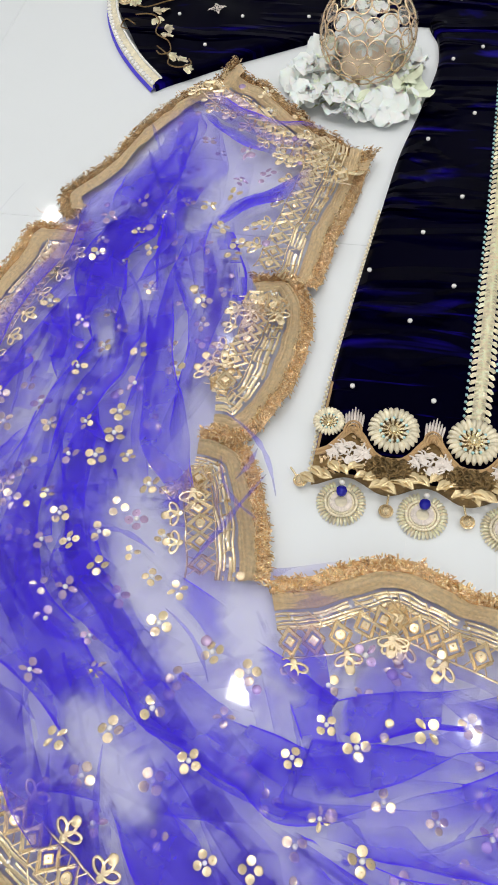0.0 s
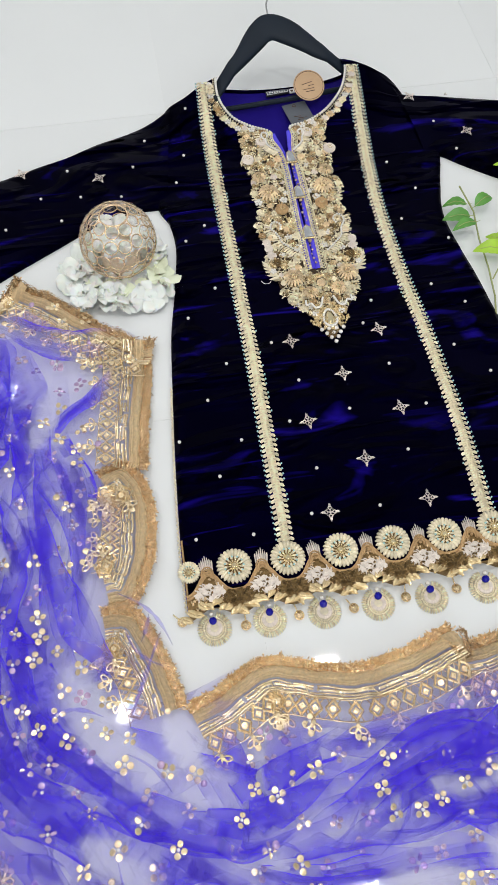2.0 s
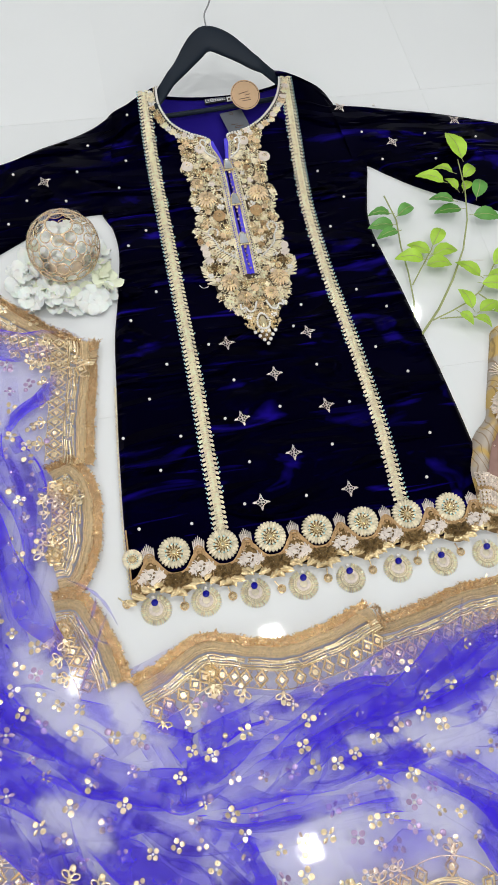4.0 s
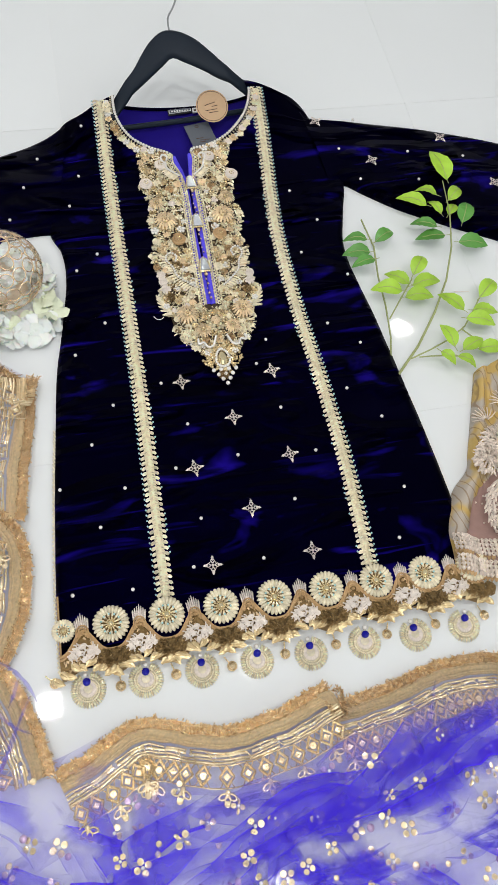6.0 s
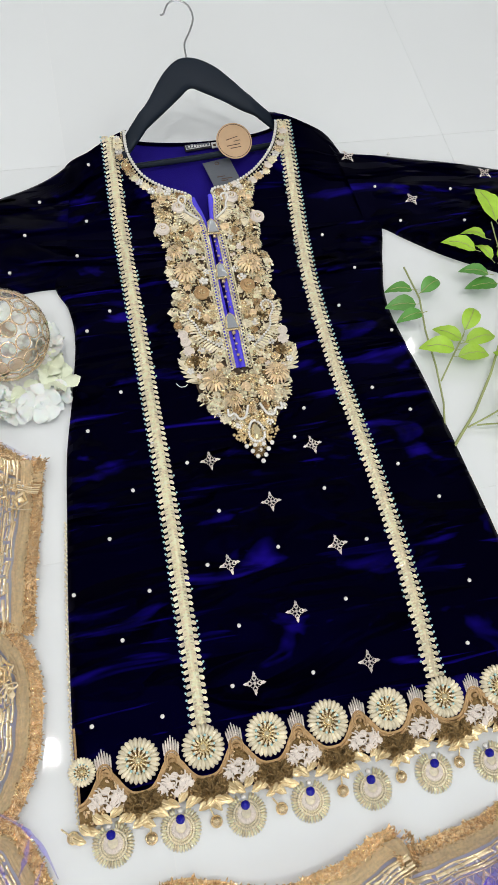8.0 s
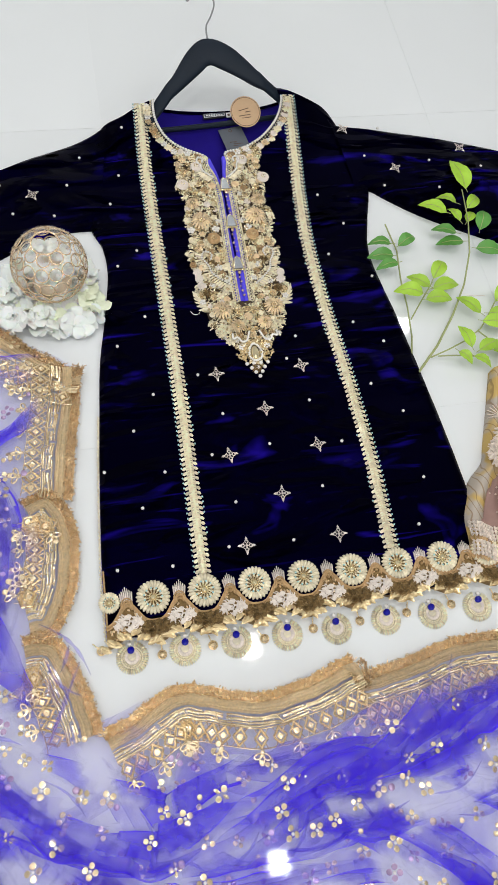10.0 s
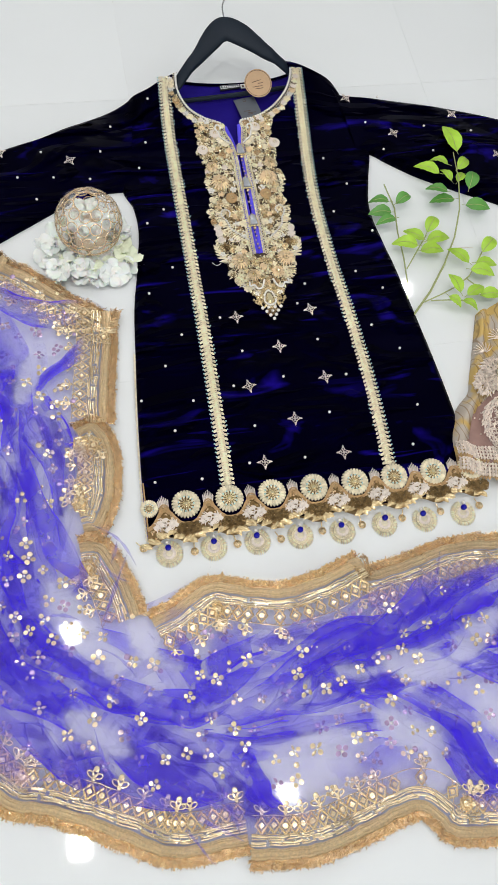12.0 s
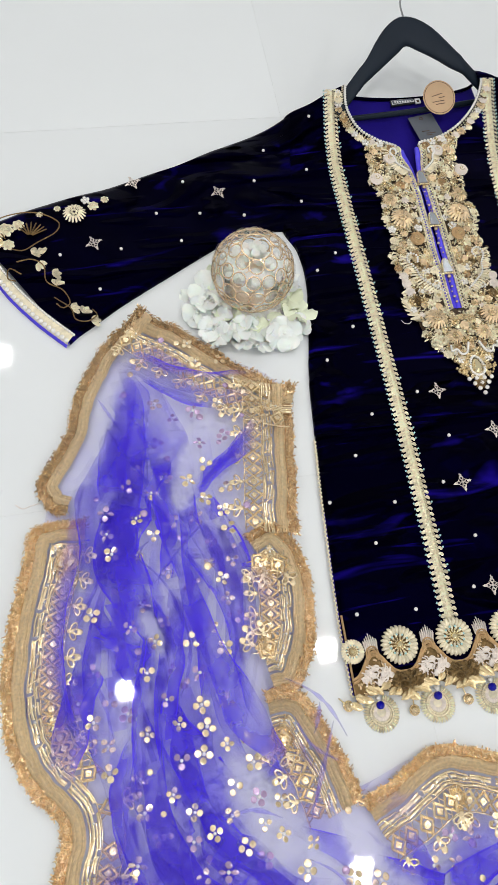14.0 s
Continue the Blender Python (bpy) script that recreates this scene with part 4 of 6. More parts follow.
    # loose thread end on the velvet
    g = Geo()
    g.tube(smooth_line([(-0.022, 0.452, 0.0145), (-0.018, 0.446, 0.0148), (-0.011, 0.446, 0.0145), (-0.008, 0.449, 0.014)], 12), 0.0005, 4)
    part("loose_thread", g, PEARL, kurta)
    # cream picot edging with blue piping along the open side seam
    g = Geo()
    side = smooth_line(SIDE_LEFT[:4], 120)
    for i, p in enumerate(side):
        g.bead((p[0] - 0.001 - 0.0015 * (i % 2), p[1], 0.006), 0.0017, 5)
    for p in smooth_line(SIDE_RIGHT[:3], 70):
        g.bead((p[0] + 0.0008, p[1], 0.005), 0.0013, 5)
    part("picot_edging", g, CREAM, kurta, kind="stuff")
    g = Geo()
    g.tube([(p[0] + 0.0008, p[1], 0.0060) for p in smooth_line(SIDE_LEFT[:3], 60)], 0.0013, 5)
    part("side_piping", g, PIPING, kurta)
    build_yoke(kurta)
    build_slit(kurta)
    build_hem(kurta)
    build_cuff(sleeve_l, [(-0.588, 0.660), (-0.572, 0.612), (-0.545, 0.560), (-0.510, 0.513), (-0.474, 0.474)], 1)
    build_cuff(sleeve_r, [(0.700, 0.695), (0.683, 0.640), (0.655, 0.560), (0.610, 0.495)], -1)
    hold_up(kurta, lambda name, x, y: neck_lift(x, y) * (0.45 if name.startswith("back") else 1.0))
    return kurta


def build_cuff(sleeve, line, s):
    p = smooth_line(line, 60)
    d = np.gradient(p, axis=0)
    d /= np.linalg.norm(d, axis=1)[:, None]
    inn = np.stack([-d[:, 1], d[:, 0]], 1) * s
    g = Geo()
    g.grid([[(*(p[i] - inn[i] * 0.0065), 0.0015), (*(p[i] - inn[i] * 0.0055), 0.005), (*(p[i] + inn[i] * 0.002), 0.008)] for i in range(60)])
    part("cuff_facing", g, PIPING, sleeve, "royal blue facing under the cuff")
    g, b = Geo(), Geo()
    g.grid([[(*(p[i] + inn[i] * w), h) for w, h in ((-0.004, 0.004), (-0.002, 0.0115), (0.007, 0.0145), (0.012, 0.0135))] for i in range(60)])
    for i in range(0, 60, 2):
        b.bead((*(p[i] - inn[i] * 0.001), 0.0115), 0.0038, 7, 0.7)
        b.bead((*(p[i] + inn[i] * 0.010), 0.0155), 0.0020, 6)
        b.bead((*(p[i + 1] + inn[i] * 0.010), 0.0155), 0.0020, 6)
    part("cuff_lace", g, CREAM, sleeve)
    part("cuff_beading", b, PEARL, sleeve, kind="stuff")
    if s < 0:
        return
    # scrolling vine above the cuff with flowers and leaves
    vine, leaf = Geo(), Geo()
    scrolls = ([(-0.548, 0.650), (-0.560, 0.680), (-0.530, 0.692), (-0.500, 0.690), (-0.475, 0.672), (-0.480, 0.655), (-0.505, 0.640), (-0.525, 0.628), (-0.540, 0.632)], [(-0.535, 0.610), (-0.515, 0.612), (-0.500, 0.600), (-0.498, 0.575), (-0.478, 0.560), (-0.470, 0.540), (-0.480, 0.532), (-0.488, 0.540)], [(-0.490, 0.550), (-0.470, 0.530), (-0.465, 0.512), (-0.450, 0.507), (-0.437, 0.515), (-0.442, 0.525)], [(-0.530, 0.590), (-0.545, 0.600), (-0.548, 0.585), (-0.538, 0.580)])
    for c in scrolls:
        q = smooth_line(c, 34)
        vine.tube([(x + 0.003, y - 0.010, sleeve_height(x, y) + 0.003) for x, y in q], 0.0009, 5)
    for k in range(8):
        a = 0.5 + k * 0.24
        vine.tube([(-0.512 + r * math.cos(a), 0.642 + r * math.sin(a) * 0.8, 0.0185) for r in (0.004, 0.016, 0.030 - 0.001 * abs(k - 4))], 0.0010, 4)
    for x, y, a in ((-0.515, 0.622, 0.4), (-0.508, 0.606, -0.8), (-0.490, 0.585, 0.2), (-0.486, 0.567, 1.2), (-0.470, 0.528, 0.2), (-0.455, 0.520, 0.9), (-0.445, 0.506, 0.1), (-0.500, 0.62, 1.9)):
        for k in (-1, 0, 1):
            leaf.petal((x + 0.003, y - 0.009, 0.0165), a + 0.7 * k, 0.013, 0.007, 0.003, sharp=0.8)
    part("vine_scroll", vine, ANTIQUE, sleeve)
    part("vine_foliage", leaf, PALEGOLD, sleeve, kind="stuff")
    big = flower_mesh(1, CREAM)
    small = flower_mesh(0, PALEGOLD)
    for x, y, me, size in ((-0.452, 0.684, big, 1.6), (-0.425, 0.696, small, 0.8), (-0.408, 0.706, small, 0.6), (-0.435, 0.706, flower_mesh(3, PEARL), 0.8), (-0.548, 0.665, small, 1.2), (-0.560, 0.645, flower_mesh(2, GOLD), 1.1), (-0.530, 0.672, small, 0.9), (-0.545, 0.640, small, 0.9), (-0.500, 0.688, small, 0.5), (-0.475, 0.696, small, 0.5)):
        part("cuff_flower", me, None, sleeve, m=place(x + 0.003, y - 0.009, 0.0165, rnd.uniform(0, 6), size))


kurta = build_kurta()


# ---- hanger and labels ----
def build_hanger():
    hanger = thing("clothes_hanger", "charcoal black wooden clothes hanger inside the tunic's neck", "hanger")
    upper = smooth_line([(-0.045, 0.852), (-0.020, 0.886), (0.014, 0.926), (0.040, 0.972), (0.058, 1.000), (0.078, 1.020), (0.096, 1.025), (0.116, 1.018), (0.138, 0.998), (0.158, 0.966), (0.180, 0.930), (0.225, 0.895)], 50)
    lower = smooth_line([(-0.036, 0.840), (-0.008, 0.864), (0.016, 0.887), (0.046, 0.916), (0.072, 0.942), (0.090, 0.959), (0.108, 0.948), (0.138, 0.925), (0.164, 0.902), (0.219, 0.870)], 50)
    rows = []
    for a, b in zip(upper, lower):
        c = (a + b) / 2
        ring = []
        for k in range(12):
            t = 6.2832 * k / 12
            w = np.sign(math.cos(t)) * abs(math.cos(t)) ** 0.6
            h = np.sign(math.sin(t)) * abs(math.sin(t)) ** 0.6
            q = c + (a - c) * w
            ring.append((q[0], q[1], 0.0285 - 0.55 * max(0.0, abs(c[0] - 0.092) - 0.085) + 0.0052 * h))
        rows.append(ring + ring[:1])
    g = Geo()
    g.grid(rows)
    part("shoulder_arch", g, HANGERBLACK, hanger)
    g = Geo()
    g.tube([(-0.030, 0.824, 0.0120), (0.08, 0.832, 0.0120), (0.205, 0.846, 0.0120)], 0.0045, 8)
    part("trouser_bar", g, HANGERBLACK, hanger)
    g = Geo()
    g.tube(smooth_line([(0.096, 1.020, 0.026), (0.099, 1.060, 0.026), (0.113, 1.090, 0.026), (0.124, 1.122, 0.026), (0.121, 1.152, 0.026), (0.106, 1.166, 0.026), (0.089, 1.158, 0.026), (0.078, 1.134, 0.026), (0.072, 1.132, 0.026)], 50), 0.0016, 7)
    part("hook", g, STEEL, hanger, "bent steel wire hook")
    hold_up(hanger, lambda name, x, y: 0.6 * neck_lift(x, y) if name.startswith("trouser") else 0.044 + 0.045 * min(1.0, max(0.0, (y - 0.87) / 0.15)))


def build_labels():
    tag = thing("swing_tag", "round kraft paper swing tag with dark print", "tag")
    x, y = 0.134, 0.843
    n = 36
    g = Geo()
    ring = [(x + 0.0265 * math.cos(6.2832 * i / n), y + 0.0265 * math.sin(6.2832 * i / n)) for i in range(n)]
    g.slab(ring, 0.0255, 0.0262)
    part("card", g, KRAFT, tag, flat=True)
    g = Geo()
    g.ring((x, y, 0.0264), 0.0243, 0.0004, 36, 4)
    for k, (dx, dy, w, a) in enumerate(((-0.003, 0.004, 0.018, 0.25), (0.004, 0.000, 0.010, 0.15), (-0.002, -0.006, 0.020, 0.12), (0.001, -0.010, 0.016, 0.1))):
        c, s = math.cos(a), math.sin(a)
        g.slab([(x + dx + c * u - s * v, y + dy + s * u + c * v) for u, v in ((-w / 2, -0.0005), (w / 2, -0.0005), (w / 2, 0.0005), (-w / 2, 0.0005))], 0.0262, 0.0265)
    part("print", g, INK, tag)
    tag.matrix_basis = Matrix.Translation((x, y, 0.0260)) @ Matrix.Rotation(0.42, 4, "X") @ Matrix.Translation((-x, -y, -0.0225))
    card = thing("care_tag", "grey rectangular card tag tucked in the neck", "tag")
    g = Geo()
    c, s = math.cos(0.18), math.sin(0.18)
    g.slab([(0.108 + c * u - s * v, 0.790 + s * u + c * v) for u, v in ((-0.021, -0.030), (0.021, -0.030), (0.021, 0.030), (-0.021, 0.030))], 0.0150, 0.0158)
    part("card", g, GREYTAG, card, flat=True)
    g = Geo()
    g.ring((0.103, 0.813, 0.016), 0.0028, 0.0006, 10, 4)
    for u, v, w in ((-0.004, -0.006, 0.012), (0.004, -0.010, 0.016), (0.0, -0.014, 0.010)):
        g.slab([(0.108 + u - w / 2, 0.792 + v), (0.108 + u + w / 2, 0.793 + v), (0.108 + u + w / 2, 0.7943 + v), (0.108 + u - w / 2, 0.7933 + v)], 0.0158, 0.0161)
    part("print", g, INK, card)
    label = thing("neck_label", "small black woven neck label with white border", "label")
    for name, w, h, z, mat in (("cloth", 0.0200, 0.0075, 0.0085, LABELBLACK), ("woven_border", 0.0185, 0.0050, 0.0088, LABELWHITE), ("woven_field", 0.0175, 0.0040, 0.0091, GREYTAG)):
        g = Geo()
        g.slab([(0.083 - w, 0.8585 - h), (0.083 + w, 0.8625 - h), (0.083 + w, 0.8625 + h * 0.6), (0.083 - w, 0.8585 + h * 0.6)], 0.0065, z)
        part(name, g, mat, label, flat=True)
    g = Geo()
    for k in range(7):
        xx = 0.0685 + 0.0043 * k
        g.slab([(xx, 0.8565), (xx + 0.0028, 0.8568), (xx + 0.0028, 0.8602), (xx, 0.86)], 0.0091, 0.0093)
    part("woven_bars", g, LABELWHITE, label, flat=True)
    size = thing("size_label", "tiny white size label sewn beside the neck label", "label")
    g = Geo()
    g.slab([(0.1045, 0.8535), (0.1135, 0.8545), (0.1130, 0.8690), (0.1045, 0.8680)], 0.0065, 0.0085)
    part("cloth", g, LABELWHITE, size, flat=True)
    g = Geo()
    g.slab([(0.1068, 0.8560), (0.1108, 0.8565), (0.1108, 0.8610), (0.1068, 0.8605)], 0.0085, 0.0087)
    part("print_bar", g, INK, size, flat=True)
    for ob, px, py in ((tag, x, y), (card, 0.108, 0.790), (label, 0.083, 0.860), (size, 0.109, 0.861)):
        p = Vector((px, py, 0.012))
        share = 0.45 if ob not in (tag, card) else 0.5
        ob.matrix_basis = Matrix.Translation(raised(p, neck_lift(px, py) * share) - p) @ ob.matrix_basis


build_hanger()
build_labels()


# ---- crystal candle globe on silk flowers ----
def build_globe():
    cx, cy, cz, R = -0.2225, 0.529, 0.053, 0.054
    globe = thing("candle_globe", "round crystal candle holder of gold wire rings", "candle holder")
    ring, lens = Geo(), Geo()
    ring.ring((0, 0, 0), 0.0096, 0.00095, 16, 5)
    n = 10
    for s in (1, -1):
        rows = [[(0.0090 * f * math.cos(6.2832 * i / n), 0.0090 * f * math.sin(6.2832 * i / n), s * h) for i in range(n + 1)] for f, h in ((1.0, 0.0), (0.75, 0.0026), (0.0, 0.0032))]
        lens.grid(rows)
    ring_me, lens_me = ring.mesh("wire_ring", BRASSWIRE), lens.mesh("crystal", CRYSTAL)
    for lat, count in ((-62, 9), (-38, 14), (-13, 17), (12, 17), (36, 14), (59, 9)):
        for k in range(count):
            lon = 6.2832 * (k + 0.5 * (lat in (-38, 12, 59))) / count
            la = math.radians(lat)
            d = Vector((math.cos(la) * math.cos(lon), math.cos(la) * math.sin(lon), math.sin(la)))
            m = Matrix.Translation(Vector((cx, cy, cz)) + d * R) @ d.to_track_quat("Z", "Y").to_matrix().to_4x4() @ Matrix.Scale(1.06 if abs(lat) < 30 else 0.97, 4)
            part("wire_ring", ring_me, None, globe, m=m)
            part("crystal", lens_me, None, globe, m=m)
    g = Geo()
    g.ring((cx, cy, cz + R * 0.93), 0.020, 0.0013, 28, 6)
    g.ring((cx, cy, 0.006), 0.022, 0.0016, 28, 6)
    for k in range(6):
        a = 6.2832 * k / 6
        g.tube([(cx + 0.020 * math.cos(a) * f, cy + 0.020 * math.sin(a) * f, 0.006) for f in (0, 1)], 0.0012, 4)
    part("rim_wire", g, BRASSWIRE, globe, kind="stuff")
    g = Geo()
    for k in range(16):
        a, h = 2.4 * k, 0.044 + 0.0021 * k
        for j in range(4):
            g.petal((cx + 0.026 * math.cos(a), cy + 0.026 * math.sin(a), h), a + 1.5708 * j, 0.014, 0.012, 0.004, sharp=0.9)
    part("inner_blossom", g, PETAL, globe, "ivory silk petals inside the globe", kind="stuff")
    g = Geo()
    prof = ((0.0, 0.008), (0.027, 0.008), (0.029, 0.012), (0.029, 0.036), (0.026, 0.038), (0.004, 0.036), (0.0, 0.036))
    g.grid([[(cx + r * math.cos(6.2832 * i / 20), cy + r * math.sin(6.2832 * i / 20), z) for i in range(21)] for r, z in prof])
    g.tube([(cx, cy, 0.035), (cx + 0.001, cy, 0.044)], 0.0008, 4)
    part("candle", g, CANDLE, globe, "short cream wax candle")


def build_flowers():
    bunch = thing("silk_hydrangea", "ivory silk hydrangea blossoms under the crystal globe", "artificial flowers")
    florets = []
    for mat in (PETAL, PETAL, PETAL, PETALGREEN):
        g = Geo()
        for k in range(4):
            a = 1.5708 * k + rnd.uniform(-0.15, 0.15)
            ca, sa = math.cos(a), math.sin(a)
            rows = []
            for t, w in ((0.0, 0.1), (0.2, 0.55), (0.5, 0.95), (0.75, 1.0), (0.92, 0.75), (1.0, 0.35)):
                rows.append([(ca * 0.019 * t - sa * 0.0105 * w * s, sa * 0.019 * t + ca * 0.0105 * w * s, 0.004 + 0.0055 * t * t * (1 + 0.3 * math.sin(5 * s + k)) - 0.003 * s * s * w + 0.002 * math.sin(9 * t + 4 * s)) for s in (-1, -0.5, 0, 0.5, 1)])
            g.grid(rows)
        g.bead((0, 0, 0.006), 0.0022, 6)
        florets.append(g.mesh("floret", mat))
    spots = []
    for _ in range(900):
        a, r = rnd.uniform(0, 6.2832), rnd.uniform(0.030, 0.080)
        x, y = -0.226 + r * math.cos(a) * 0.98, 0.504 + r * math.sin(a) * 0.86
        if y > 0.566 or x > -0.164 or (x > -0.170 and y > 0.5) or any((x - p) ** 2 + (y - q) ** 2 < 0.0145 ** 2 for p, q in spots):
            continue
        spots.append((x, y))
        z = 0.004 + rnd.uniform(0, 0.012) if r > 0.055 else 0.002 + rnd.uniform(0, 0.003)
        tilt = Matrix.Rotation(rnd.uniform(-0.5, 0.5), 4, "X") @ Matrix.Rotation(rnd.uniform(-0.5, 0.5), 4, "Y")
        part("floret", rnd.choice(florets), None, bunch, m=place(x, y, z, rnd.uniform(0, 6), rnd.uniform(1.0, 1.4)) @ tilt)
    g = Geo()
    for x, y in spots:
        g.tube([(-0.228, 0.508, 0.002), ((x - 0.228) / 2, (y + 0.508) / 2, 0.003), (x, y, 0.007)], 0.0009, 4)
    part("stalk_work", g, STEM, bunch, kind="stuff")


build_globe()
build_flowers()


# ---- leafy branch ----
def build_branch():
    branch = thing("leafy_branch", "artificial branch with bright and deep green leaves lying on the floor", "branch")
    g = Geo()
    g.tube([(x, y, 0.006 + 0.004 * k) for k, (x, y) in enumerate(smooth_line([(0.31, 0.306), (0.339, 0.331), (0.406, 0.415), (0.442, 0.477), (0.469, 0.551), (0.480, 0.640)], 7))], [0.0021, 0.0019, 0.0017, 0.0015, 0.0014, 0.0012, 0.0010], 6)
    g.tube([(x, y, 0.006 + 0.003 * k) for k, (x, y) in enumerate(smooth_line([(0.305, 0.320), (0.323, 0.392), (0.327, 0.475), (0.335, 0.543), (0.327, 0.584)], 6))], 0.0014, 6)
    for line in ([(0.339, 0.331), (0.382, 0.345), (0.432, 0.369), (0.480, 0.425)], [(0.352, 0.332), (0.382, 0.328), (0.425, 0.318)], [(0.326, 0.403), (0.350, 0.432), (0.378, 0.465)], [(0.432, 0.369), (0.45, 0.34), (0.46, 0.33)]):
        g.tube([(x, y, 0.010 + 0.0015 * k) for k, (x, y) in enumerate(smooth_line(line, 6))], 0.0012, 5)
    part("stem", g, STEM, branch)
    # middle of each leaf, its direction in degrees, length, dark or light
    leaves = [(0.485, 0.676, 95, 0.070, 0), (0.417, 0.607, 150, 0.050, 0), (0.447, 0.623, 150, 0.036, 0), (0.494, 0.614, 40, 0.040, 0), (0.454, 0.594, 110, 0.034, 0), (0.484, 0.590, 50, 0.032, 0), (0.499, 0.576, 62, 0.050, 1), (0.424, 0.559, 160, 0.042, 1), (0.432, 0.540, 178, 0.048, 1), (0.498, 0.518, -10, 0.050, 1), (0.306, 0.545, 172, 0.038, 1), (0.357, 0.549, 28, 0.041, 1), (0.303, 0.522, 175, 0.043, 1), (0.306, 0.497, 190, 0.038, 1), (0.355, 0.469, 140, 0.041, 0), (0.394, 0.487, 52, 0.046, 0), (0.329, 0.445, 165, 0.047, 0), (0.398, 0.453, 8, 0.049, 0), (0.378, 0.428, -2, 0.047, 0), (0.424, 0.413, 128, 0.047, 0), (0.490, 0.430, 40, 0.048, 0), (0.474, 0.391, -8, 0.042, 0), (0.458, 0.371, -18, 0.047, 0), (0.397, 0.353, 100, 0.044, 0), (0.434, 0.336, 25, 0.043, 0), (0.462, 0.325, -5, 0.045, 0), (0.387, 0.316, -50, 0.028, 0), (0.416, 0.309, -40, 0.032, 0)]
    for x, y, a, length, dark in leaves:
        g, rows = Geo(), []
        a = math.radians(a)
        ca, sa = math.cos(a), math.sin(a)
        z0, roll, bend = rnd.uniform(0.018, 0.030), rnd.uniform(-0.25, 0.25), rnd.uniform(0.004, 0.010)
        for t in np.linspace(0, 1, 11):
            w = 0.29 * length * math.sin(math.pi * t ** 0.85) ** 0.8 * (1 - 0.25 * t) + 0.0005
            row = []
            for s in np.linspace(-1, 1, 7):
                u, v = (t - 0.5) * length, s * w
                z = z0 + 0.12 * abs(v) * 1.4 + roll * v + bend * math.sin(math.pi * t) - 0.006 * t + 0.0007 * math.sin(26 * t + 5 * abs(s))
                row.append((x + ca * u - sa * v, y + sa * u + ca * v, z))
            rows.append(row)
        g.grid(rows)
        leaf = part("leaf", g, LEAFDARK if dark else LEAFLIGHT, branch, "deep green leaf" if dark else "bright yellow-green leaf")
        g = Geo()
        rib = [Vector(r[3]) + Vector((0, 0, 0.0003)) for r in rows]
        g.tube([rib[0] - Vector((ca, sa, 0)) * 0.008, *rib[:9]], 0.0006, 4)
        part("midrib", g, STEM, leaf)


build_branch()


